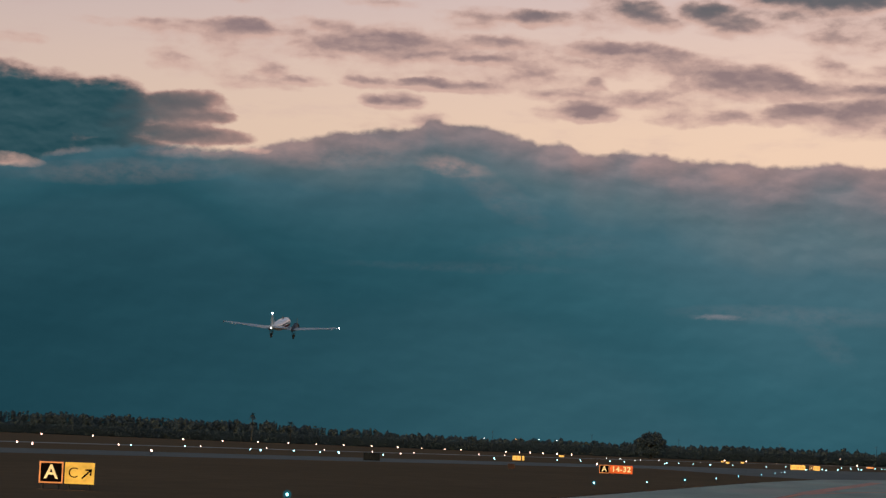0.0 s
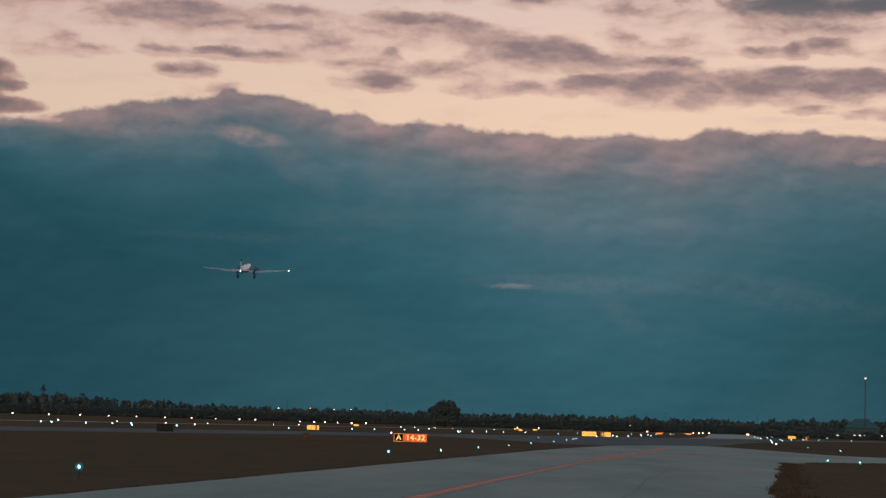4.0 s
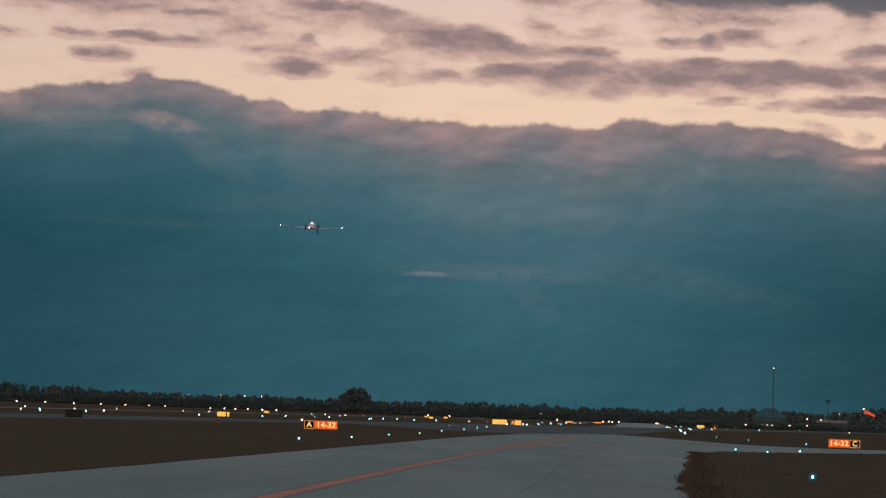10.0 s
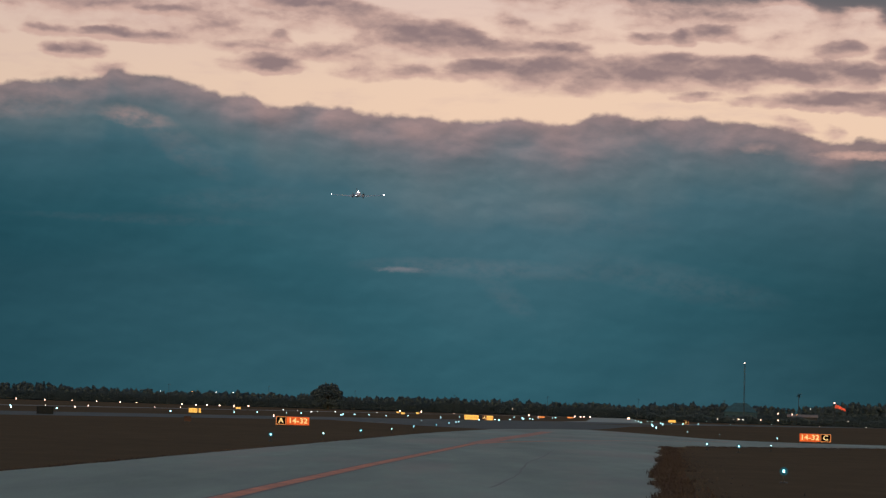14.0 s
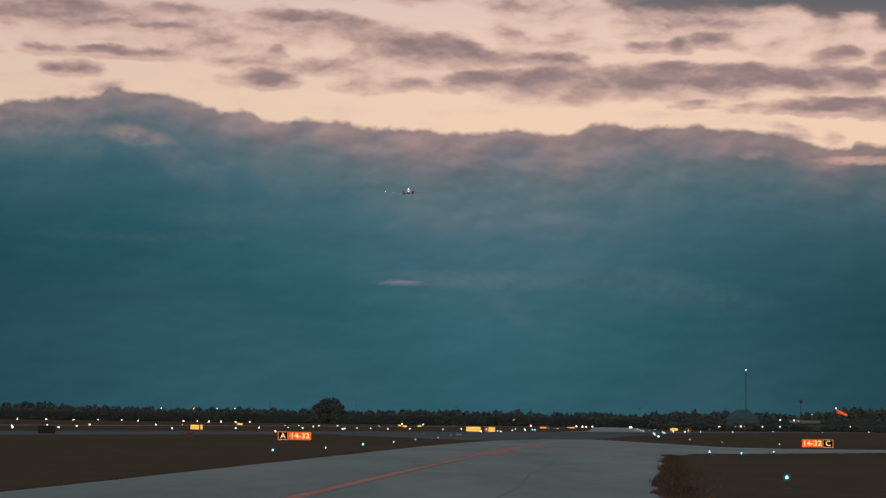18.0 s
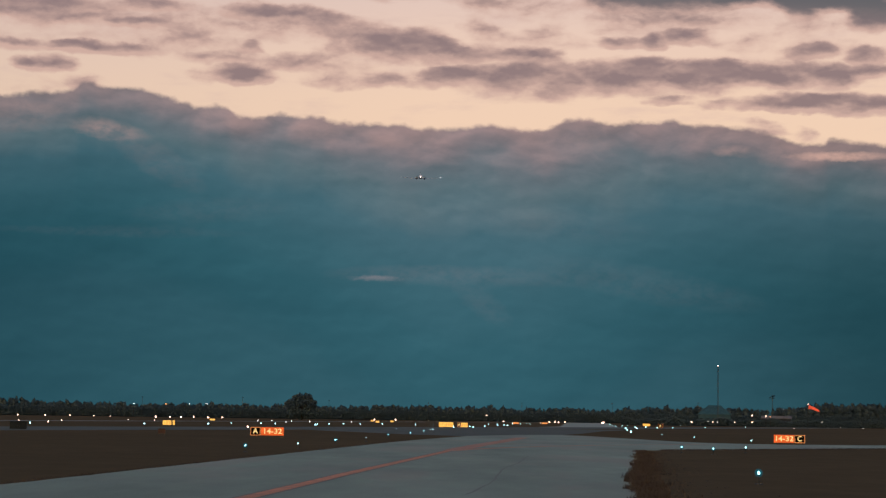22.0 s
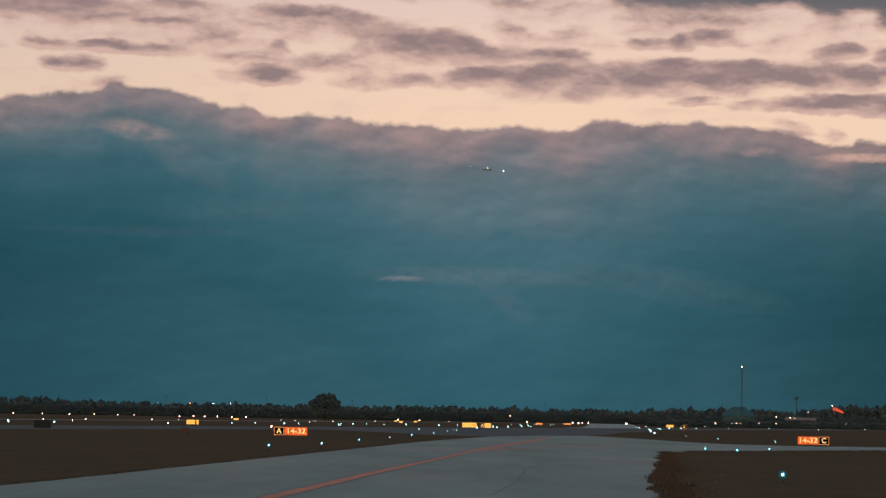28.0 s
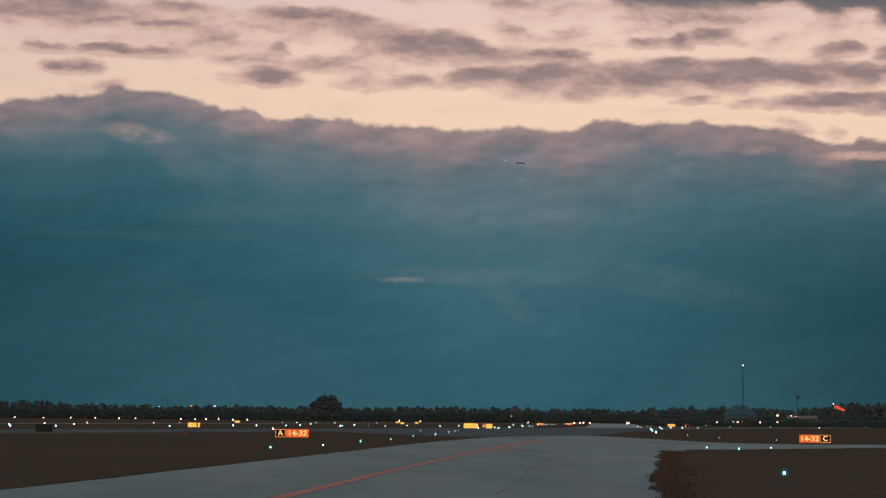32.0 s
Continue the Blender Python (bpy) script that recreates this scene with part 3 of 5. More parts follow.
def paved_area():
    """The taxiway by which the camera stands, its branch to the east, and the pale crossing beyond the runway."""
    right = [(taxi_right(y) + verge(y), y) for y in np.arange(-40, 124, 0.4)]
    corner = [(13.6 + wander(90 + i, 0.1) + 1.2 * i * i / 16, 126.5 + 5.2 * i / 4 + wander(i, 0.2)) for i in range(5)]
    branch_near = [(14.8 + 0.9 * i, 131.7 + 1.12 * i + wander(200 + i, 0.2)) for i in range(2, 60)]
    branch_far = [(76.0, 214.0), (38.6, 181.8), (30.0, 179.5), (25.8, 184.0), (24.2, 192.0), (23.2, 207.0), (22.2, 222.0), (20.5, 246.0), (18.3, 262.0)]
    end = [(12.0, 252.0), (5.4, 224.0)]
    left = [(taxi_left(y) + wander(300 + y, 0.12), y) for y in np.arange(210, -41, -2.0)]
    slab("taxiway", right + corner + branch_near + branch_far + end + left, 0.012, CONCRETE, "pale grey concrete taxiway with a side branch", "taxiway")


paved_area()
HEAD = radians(18)
ALONG = Vector((math.sin(HEAD), math.cos(HEAD)))
ASIDE = Vector((-math.cos(HEAD), math.sin(HEAD)))


def band(start, along, aside, a0, a1, width, n=1):
    pts = [start + along * a0, start + along * a1, start + along * a1 + aside * width, start + along * a0 + aside * width]
    return [tuple(p) for p in pts]


slab("runway", band(Vector((-35, 245)), ALONG, ASIDE, -900, 2600, 30), 0.016, ASPHALT, "dark asphalt runway crossing the field", "runway")
slab("taxiway_link", [(5.4, 224.1), (12.0, 252.1), (18.3, 262.1), (24.0, 300), (34, 380), (48, 455), (16, 425), (-14, 330), (-16, 300), (-8, 268), (-1.5, 240)],
     0.008, ASPHALT, "dark asphalt link between taxiway and runway", "taxiway")
slab("far_taxiway", [(30, 540), (59, 610), (178, 1960), (141, 1960), (44, 640)], 0.010, PALE, "pale concrete taxiway beyond the runway", "taxiway")
NORTH = radians(8.5)
NA, NS = Vector((math.sin(NORTH), math.cos(NORTH))), Vector((-math.cos(NORTH), math.sin(NORTH)))
slab("far_runway", band(Vector((-108, 400)), NA, NS, -700, 2600, 14), 0.010, STRIP, "far runway strip of worn pale asphalt", "runway")


def centreline():
    """Double worn line: yellow paint on a darker edge."""
    def strip(name, points, half, top, material, label):
        verts, faces = [], []
        for i, (x, y) in enumerate(points):
            verts += [(x - half, y, top), (x + half, y, top)]
            if i:
                faces.append((2 * i - 2, 2 * i - 1, 2 * i + 1, 2 * i))
        return setting(name, verts, faces, material, label, "road marking")
    path_y = (-30, 45, 60, 66, 85, 105, 124.5, 147, 175, 222)
    path_x = (-8.9, -3.82, -2.72, -2.3, -0.78, 0.8, 2.32, 4.3, 7.1, 11.4)
    main = [(float(np.interp(y, path_y, path_x)), y) for y in np.arange(-30, 216, 3.0)]
    strip("taxiway_marking_edge", main, 0.31, 0.016, PAINT_BLACK, "dark edging of the taxiway centreline")
    strip("taxiway_centreline", main[:53], 0.20, 0.020, PAINT_YELLOW, "worn orange-yellow taxiway centreline")
    turn = [(2.0, 118.0), (2.75, 123.0), (4.1, 128.4), (6.4, 137.0), (9.6, 146.0), (13.6, 155.0), (18.0, 163.0), (24.0, 172.0)]
    strip("turn_marking", turn, 0.42, 0.022, PAINT_AND_GLOW, "faded orange line turning onto the side taxiway")
    # the glow on the concrete is painted as a wider strip over the line
    lead = [(x + 0.2, y) for x, y in main[50:]]
    strip("lead_marking_glow", lead, 0.62, 0.024, PAINT_AND_GLOW, "faded orange line widened by painted glow")


centreline()


def tar_seams():
    """Sealed cracks wandering over the concrete."""
    for i, (x0, y0, x1, y1) in enumerate(((1.2, 50, 5.6, 104), (-3.5, 90, 8.5, 95), (5.0, 128, 15.0, 138), (-6.0, 96, -3.4, 134))):
        n, verts, faces = 40, [], []
        across = Vector((y1 - y0, x0 - x1)).normalized()
        for j in range(n + 1):
            u = j / n
            w = 0.032 + 0.018 * noise.noise(Vector((u * 9, i * 3.1, 0)))
            off = 0.3 * noise.noise(Vector((u * 3, i * 7.7, 0))) + 0.06 * noise.noise(Vector((u * 14, i * 2.2, 0)))
            c = Vector((x0 + (x1 - x0) * u, y0 + (y1 - y0) * u)) + across * off
            for side in (-w, w):
                p = c + across * side
                verts.append((p.x, p.y, 0.015))
            if j:
                faces.append((2 * j - 2, 2 * j - 1, 2 * j + 1, 2 * j))
        setting("tar_seam", verts, faces, TAR, "dark sealed crack in the concrete", "seam")


tar_seams()


# ---- woods, trees and grass ----
LEAF_V = np.array([(1, 0, 0), (0, 1, 0), (-1, 0, 0), (0, -1, 0), (0, 0, 1), (0, 0, -1)], float)
LEAF_F = np.array([(0, 1, 4), (1, 2, 4), (2, 3, 4), (3, 0, 4), (1, 0, 5), (2, 1, 5), (3, 2, 5), (0, 3, 5)])
rng = np.random.default_rng(7)


def clump_mesh(name, centres, sizes, material, flat=0.75):
    """Many small jagged leaf clumps in one mesh, each turned its own way."""
    n = len(centres)
    jag = rng.uniform(0.72, 1.25, (n, len(LEAF_V), 1))
    squash = np.stack([rng.uniform(0.8, 1.3, n), rng.uniform(0.8, 1.3, n), rng.uniform(0.6, 1.0, n) * flat / 0.75], 1)
    turn = rng.uniform(0, math.pi, n)
    shape = LEAF_V[None] * jag * sizes[:, None, None] * squash[:, None, :] * 1.25
    cs, sn = np.cos(turn)[:, None], np.sin(turn)[:, None]
    shape = np.stack([shape[..., 0] * cs - shape[..., 2] * sn, shape[..., 1], shape[..., 0] * sn + shape[..., 2] * cs], 2)
    shape = np.stack([shape[..., 0] * sn - shape[..., 1] * cs, shape[..., 0] * cs + shape[..., 1] * sn, shape[..., 2]], 2)
    verts = centres[:, None, :] + shape
    faces = LEAF_F[None] + (np.arange(n) * len(LEAF_V))[:, None, None]
    data = bpy.data.meshes.new(name)
    data.from_pydata(verts.reshape(-1, 3).tolist(), [], faces.reshape(-1, 3).tolist())
    data.update()
    data.polygons.foreach_set("use_smooth", np.repeat(sizes > 0.9, len(LEAF_F)).tolist())
    data.materials.append(material)
    return data


def skyline(az):
    """Height of the woods over the horizon, in degrees, by bearing."""
    bump = 0.45 * noise.noise(Vector((az * 1.7, 0.3, 0))) + 0.6 * noise.noise(Vector((az * 5.3, 2.3, 0)))
    return float(np.interp(az, [-40, -18, -14, -11.5, -9, -5, 0, 5, 7.5, 10.2, 10.8, 13, 30],
                           [0.55, 0.50, 0.48, 0.40, 0.30, 0.30, 0.32, 0.31, 0.37, 0.40, 0.52, 0.52, 0.5])) + 0.105 * bump


def woods():
    """Pines and oaks shoulder to shoulder, with scrub at their feet."""
    centres, sizes = [], []
    for row, depth in enumerate((2000.0, 2050.0)):
        az = -28.0
        while az < 18.0:
            az += rng.uniform(0.07, 0.18)
            d = depth + rng.uniform(-12, 12)
            top = 1.8 + d * math.tan(radians(max(0.12, skyline(az) - 0.02 * row + rng.normal(0, 0.018))))
            bx, by = bearing(az, d)
            pine = rng.uniform() < 0.45
            spread = rng.uniform(1.8, 3.2) if pine else rng.uniform(3.2, 5.6)
            deep = top * (rng.uniform(0.45, 0.7) if pine else rng.uniform(0.5, 0.75))
            # a few rounded lobes make up each crown
            lobes = 5 if pine else 8
            centres.append(np.array([[bx, by + 3.0, top * 0.42], [bx, by + 3.0, top * 0.15]]))
            sizes.append(np.array([min(spread, top * 0.4) * 1.1, spread * 1.2]))
            for i in range(lobes):
                u = i / (lobes - 1)
                r = spread * (0.25 + 0.75 * math.sin(math.pi * min(0.95, 0.12 + 0.8 * u)) if pine else 0.4 + 0.6 * math.sin(math.pi * (0.12 + 0.6 * u)))
                a = rng.uniform(0, 2 * math.pi)
                off = r * rng.uniform(0.1, 0.55)
                cx, cy, cz = bx + off * math.cos(a), by + off * math.sin(a), top - 0.9 - deep * u * 0.9
                n = 30
                v = rng.normal(0, 1, (n, 3))
                v /= np.linalg.norm(v, axis=1)[:, None]
                size = r * rng.uniform(0.45, 0.7)
                centres.append(np.stack([cx + v[:, 0] * size, cy + v[:, 1] * size, np.maximum(cz + v[:, 2] * size * 0.75, 0.5)], 1))
                sizes.append(rng.uniform(0.22, 0.46, n))
                centres.append(np.array([[cx, cy, max(cz, 0.5)]]))
                sizes.append(np.array([size * 1.2]))
    n = 60000
    a, d = rng.uniform(-27, 17, n), rng.uniform(1975, 2005, n)
    centres.append(np.stack([d * np.sin(np.radians(a)), d * np.cos(np.radians(a)), rng.uniform(0.3, 1.0, n) ** 2 * 9.0], 1))
    sizes.append(rng.uniform(0.4, 0.8, n))
    ob = new("woods", clump_mesh("woods", np.concatenate(centres), np.concatenate(sizes), LEAF))
    tagged(ob, "dark line of woods along the airfield's far edge", "woods", kind="stuff")


def scrub():
    """A low belt of scrub before the hangar and sheds."""
    n = 16000
    a, d = rng.uniform(5.6, 13.6, n), rng.uniform(1085, 1120, n)
    high = 3.2 + 1.1 * np.sin(a * 7.0) * np.sin(a * 2.3 + 1.0)
    centres = np.stack([d * np.sin(np.radians(a)), d * np.cos(np.radians(a)), 0.15 + rng.uniform(0, 1, n) ** 0.8 * high], 1)
    ob = new("scrub", clump_mesh("scrub", centres, rng.uniform(0.3, 0.55, n), LEAF))
    tagged(ob, "low dark scrub in front of the sheds", "scrub", kind="stuff")


def broad_tree(az, d, height, spread, label):
    x, y = bearing(az, d)
    tree = thing("broad_tree", label, "tree", at=Matrix.Translation((x, y, 0)))
    bm = bmesh.new()
    add_tube(bm, (0, 0, -0.2), (0.2, 0, height * 0.4), height * 0.05, height * 0.035, 10)
    part("trunk", bm, BARK, tree)
    for i in range(7):
        a = i * 2 * math.pi / 7 + 0.3
        bm = bmesh.new()
        add_tube(bm, (0.2, 0, height * 0.36), (spread * 0.6 * math.cos(a), spread * 0.6 * math.sin(a), height * rng.uniform(0.6, 0.8)), height * 0.025, height * 0.008, 7)
        part("limb", bm, BARK, tree)
    n = 1500
    v = rng.normal(0, 1, (n, 3))
    v /= np.linalg.norm(v, axis=1)[:, None]
    r = rng.uniform(0.45, 1.0, n) ** 0.6
    lobe = 1 + 0.16 * np.sin(v[:, 0] * 5 + 1) * np.cos(v[:, 1] * 4) + 0.1 * np.sin(v[:, 2] * 9)
    v = np.sign(v) * np.abs(v) ** 0.72
    c = np.stack([v[:, 0] * spread * r * lobe, v[:, 1] * spread * r * lobe, height * 0.5 + v[:, 2] * height * 0.44 * r * lobe], 1)
    crown = new("crown", clump_mesh("crown", c, rng.uniform(0.4, 0.95, n), LEAF))
    crown.parent = tree


def palm(az, d, height, label, reach=2.6):
    x, y = bearing(az, d)
    tree = thing("palm_tree", label, "palm", "palms over the woods", Matrix.Translation((x, y, 0)))
    bm = bmesh.new()
    add_tube(bm, (0, 0, -0.2), (0.3, 0.1, height), 0.05 + 0.09 * reach, 0.07 * reach, 9)
    part("trunk", bm, BARK, tree)
    bm = bmesh.new()
    for i in range(30):
        a, rise = rng.uniform(0, 2 * math.pi), rng.uniform(-0.9, 1.1)
        last = None
        for s in range(6):
            r = reach * s / 5
            h = height + rise * r - 0.22 * r * r
            wide = 0.135 * reach * math.sin(math.pi * min(0.97, 0.15 + s / 5.5))
            side = Vector((-math.sin(a), math.cos(a), 0)) * wide
            mid = Vector((0.3 + r * math.cos(a), 0.1 + r * math.sin(a), h))
            pair = (bm.verts.new(mid - side), bm.verts.new(mid + side + Vector((0, 0, 0.08))))
            if last:
                bm.faces.new((last[0], last[1], pair[1], pair[0]))
            last = pair
    part("crown", bm, LEAF, tree)


def grass():
    """Dry blades on the verges nearest the camera."""
    spots = []
    for _ in range(4200):
        y = rng.uniform(40, 128)
        inward = rng.exponential(0.4)
        spots.append((taxi_right(y) + verge(y) + inward - 0.03, y, rng.uniform(0.05, 0.2) * (1.0 if y < 85 else 0.6) * (0.35 + 0.65 * math.exp(-inward))))
    # tall tufts that lean out over the ragged edge
    for _ in range(100):
        y = rng.uniform(41, 127)
        tall = rng.uniform(0.10, 0.24) * (1.0 if y < 92 else 0.7)
        x = taxi_right(y) + verge(y) + rng.uniform(0.1, 0.5)
        for _ in range(34):
            spots.append((x + rng.normal(0, 0.13), y + rng.normal(0, 0.3), tall * rng.uniform(0.5, 1.15)))
    for _ in range(2600):
        x = rng.uniform(15.5, 46)
        spots.append((x, 131.7 + (x - 14.8) * 1.244 - abs(rng.normal(0, 0.3)), rng.uniform(0.03, 0.10)))
    for _ in range(2500):
        y = rng.uniform(46, 170)
        spots.append((taxi_left(y) - abs(rng.normal(0, 0.15)) - 0.03, y, rng.uniform(0.02, 0.06)))
    verts, faces = [], []
    for x, y, h in spots:
        for _ in range(3):
            a, lean = rng.uniform(0, 2 * math.pi), rng.uniform(0.1, 0.9) * h
            w = rng.uniform(0.006, 0.016)
            bx, by = x + rng.normal(0, 0.04), y + rng.normal(0, 0.04)
            ca, sa = math.cos(a), math.sin(a)
            i = len(verts)
            verts += [(bx - sa * w, by + ca * w, 0), (bx + sa * w, by - ca * w, 0), (bx + ca * lean * 0.4 + sa * w * 0.8, by + sa * lean * 0.4 - ca * w * 0.8, h * 0.6),
                      (bx + ca * lean * 0.4 - sa * w * 0.8, by + sa * lean * 0.4 + ca * w * 0.8, h * 0.6), (bx + ca * lean, by + sa * lean, h)]
            faces += [(i, i + 1, i + 2, i + 3), (i + 3, i + 2, i + 4)]
    data = bpy.data.meshes.new("grass")
    data.from_pydata(verts, [], faces)
    data.materials.append(BLADE)
    tagged(new("grass", data), "dry brown grass along the taxiway's verges", "grass", kind="stuff")


woods()
scrub()
broad_tree(-3.14, 1380, 17.2, 9.4, "broad dark tree rising over the woods")
palm(-14.05, 1330, 17.8, "tall dark palm rising over the woods")
palm(-13.0, 1330, 13.4, "short dark palm above the woods")
palm(9.66, 1180, 16.6, "slender dark palm behind low sheds", 1.7)
grass()


# ---- lights on the field ----
def light_master(name, label, category, group, glow_material, radius, stem=0.3, halo=None):
    ob = thing(name, label, category, group)
    bm = bmesh.new()
    add_tube(bm, (0, 0, -0.02), (0, 0, 0.035), 0.13, 0.11, 14)
    part("base_plate", bm, BLACK_METAL, ob)
    bm = bmesh.new()
    add_tube(bm, (0, 0, 0.03), (0, 0, stem), 0.025, 0.025, 8)
    add_tube(bm, (0, 0, stem - 0.05), (0, 0, stem), 0.05, 0.07, 10)
    part("stem", bm, BLACK_METAL, ob)
    bm = bmesh.new()
    add_ball(bm, 0, 0, stem + radius * 0.9, radius * 0.72, radius * 0.72, radius, 14, 9)
    lamp = part("lamp", bm, glow_material, ob, smooth=True)
    # nested glowing shells, added to draw a soft halo round the lamp
    if halo:
        for name_of, wide in (("inner_halo", 1.5), ("middle_halo", 2.1), ("outer_halo", 2.5)):
            bm = bmesh.new()
            add_ball(bm, 0, 0, stem + radius * 0.9, radius * wide, radius * wide, radius * wide, 16, 10)
            part(name_of, bm, halo, ob, "added blue glow, " + name_of, smooth=True)
    return ob


def line_of(master, places):
    for i, (az, d) in enumerate(places):
        m = Matrix.Translation((*bearing(az, d), 0))
        if i:
            copy_thing(master, m)
        else:
            master.matrix_world = m


def polar(points):
    return [(math.degrees(math.atan2(x, y)), math.hypot(x, y)) for x, y in points]


line_of(light_master("taxiway_light", "glowing blue taxiway edge light on a short stem", "taxiway light", "blue taxiway lights", BLUE_LAMP, 0.050, 0.3, BLUE_HALO),
        polar([(-13.1, 56.7), (-8.6, 105.5), (-5.3, 137.6), (-2.5, 186.5), (-0.6, 216.6), (0.9, 256.4), (10.1, 61.6), (15.6, 122.8), (16.7, 117.4)]))
line_of(light_master("taxiway_light", "small pale taxiway edge light on a short stem", "taxiway light", "pale taxiway lights", PALE_LAMP, 0.04, 0.3),
        polar([(-6.6, 117.1), (-3.8, 158.7), (19.9, 126.2), (29.1, 181.4), (27.5, 206.8), (28.2, 239.7), (-2.9, 292.6), (1.9, 286.2), (2.3, 286.8)]))
far_blue = light_master("taxiway_light", "far pale blue taxiway light on the field", "taxiway light", "far taxiway lights", PALE_LAMP, 0.112, 0.3)
line_of(far_blue, [
    (-11.65, 307), (-10.44, 320), (-7.4, 337), (-5.68, 388), (-5.05, 415), (-4.25, 432), (-3.86, 440), (-2.77, 412), (-2.71, 448), (-2.38, 477), (-2.0, 488),
    (-1.53, 457), (-0.93, 495), (-0.03, 476), (0.48, 541), (1.02, 392), (1.46, 433), (1.56, 402), (1.87, 463), (1.97, 636), (2.2, 647), (2.23, 519), (2.41, 585),
    (2.49, 528), (2.63, 769), (2.85, 785), (3.02, 798), (3.11, 805), (5.29, 857), (5.37, 649), (5.45, 581), (5.62, 707), (5.75, 829), (5.97, 541), (6.02, 449)])
line_of(copy_thing(far_blue, Matrix()), [
    (5.72, 440), (5.76, 352), (5.86, 293), (6.26, 552), (6.58, 564), (6.99, 581), (7.86, 659), (8.94, 777), (7.57, 1128), (7.22, 1076), (9.98, 1285), (10.04, 1270),
    (-17.29, 327), (-15.84, 343), (-14.07, 333), (-13.79, 327), (-12.88, 334), (-12.17, 330), (-11.67, 359)])
warm = light_master("runway_light", "warm white runway edge light, low on the field", "runway light", "far runway lights", WHITE_LAMP, 0.12, 0.3)
line_of(warm, [
    (-20.32, 278), (-19.91, 252), (-17.62, 311), (-16.73, 205), (-15.42, 369), (-13.62, 416), (-12.05, 453), (-10.74, 433), (-9.96, 385), (-9.61, 480), (-7.83, 562),
    (-7.13, 589), (-4.6, 285), (10.25, 666), (0.25, 1383), (0.34, 1405), (3.39, 1087)])
mid_white = light_master("runway_light", "small white runway light in the middle of the field", "runway light", "white lights of the field", NEUTRAL_LAMP, 0.13, 0.3)
line_of(mid_white, [(-4.34, 731), (-3.96, 705), (-3.57, 569), (-3.42, 689), (-2.92, 719), (-1.78, 797), (11.48, 950), (12.08, 760), (7.15, 1120)])
edge_light = light_master("runway_light", "bright warm white light of the far runway edge", "runway light", "lights of the far runway edge", WHITE_LAMP, 0.48, 0.3)
edge_row = [(-19.68, 1155), (-18.32, 1208), (-15.9, 1319), (-14.83, 1376), (-13.87, 1432), (-13.04, 1484), (-12.28, 1536), (-11.53, 1591),
            (-10.77, 1650), (-10.05, 1711), (-9.39, 1772), (-8.76, 1832), (-8.32, 1880)]
line_of(edge_light, edge_row + [(-7.1, 1480), (-6.72, 1490), (-6.42, 1495), (-6.08, 1498), (-5.69, 1310), (-5.3, 1490), (-1.15, 1485), (-0.57, 1490), (2.38, 1480),
                                (3.63, 1480), (3.79, 1485), (3.89, 1475), (4.06, 1480), (5.08, 1470), (5.12, 1480)])


def pole_light(az, d, height, material, radius, label, group):
    ob = thing("pole_light", label, "lamp post", group, Matrix.Translation((*bearing(az, d), 0)))
    bm = bmesh.new()
    add_tube(bm, (0, 0, -0.1), (0, 0, height), 0.11, 0.07, 8)
    part("pole", bm, BLACK_METAL, ob)
    bm = bmesh.new()
    add_box(bm, 0, -0.25, height + 0.06, 0.45, 0.8, 0.14, bevel=0.03)
    part("lamp_head", bm, BLACK_METAL, ob)
    bm = bmesh.new()
    add_ball(bm, 0, -0.35, height - radius * 0.6, radius, radius, radius * 0.7, 12, 8)
    part("lamp", bm, material, ob, smooth=True)


for az, d, h in ((-7.7, 1440, 9.6), (-6.19, 1440, 10.0), (-5.72, 1440, 10.0)):
    pole_light(az, d, h, NEUTRAL_LAMP, 0.27, "tall lamp post with a white lamp before the woods", "lamp posts before the woods")
pole_light(-6.83, 1440, 9.8, AMBER_LAMP, 0.3, "tall lamp post with a dim amber lamp before the woods", "lamp posts before the woods")
for az, d, h in ((9.13, 1060, 5.9), (9.5, 1040, 5.7), (1.92, 1400, 4.9), (9.13, 1050, 2.6), (8.07, 1060, 2.4), (8.66, 1060, 2.4), (7.5, 1060, 2.2)):
    pole_light(az, d, h, WHITE_LAMP, 0.3, "lamp post with a white lamp by the sheds", "lamp posts by the sheds")
for az, d, h in ((9.62, 1040, 5.3),):
    pole_light(az, d, h, AMBER_LAMP, 0.2, "lamp post with a dim amber lamp by the sheds", "lamp posts by the sheds")

for az, d, h in ((10.99, 1060, 2.9), (7.94, 1060, 2.3), (8.19, 1060, 2.3), (9.98, 1100, 8.9)):
    pole_light(az, d, h, NEUTRAL_LAMP, 0.17, "lamp post with a small white lamp by the sheds", "lamp posts by the sheds")


def utility_pole(x, top):
    """A thin pole over the woods; x and top in degrees."""
    d = 1480.0
    ob = thing("utility_pole", "thin dark pole rising over the woods", "pole", "poles over the woods", Matrix.Translation((*bearing(x, d), 0)))
    high = 1.8 + d * math.tan(radians(top))
    bm = bmesh.new()
    add_tube(bm, (0, 0, -0.2), (0, 0, high), 0.15, 0.09, 8)
    part("shaft", bm, MAST_STEEL, ob)
    bm = bmesh.new()
    add_box(bm, 0, 0, high - 0.7, 1.8, 0.16, 0.16, bevel=0.02)
    part("crossarm", bm, MAST_STEEL, ob)


for pole_az, pole_top in ((-7.47, 0.51), (-4.76, 0.54), (-2.4, 0.49), (0.32, 0.46), (2.88, 0.49), (5.35, 0.51), (7.68, 0.54)):
    utility_pole(pole_az, pole_top)


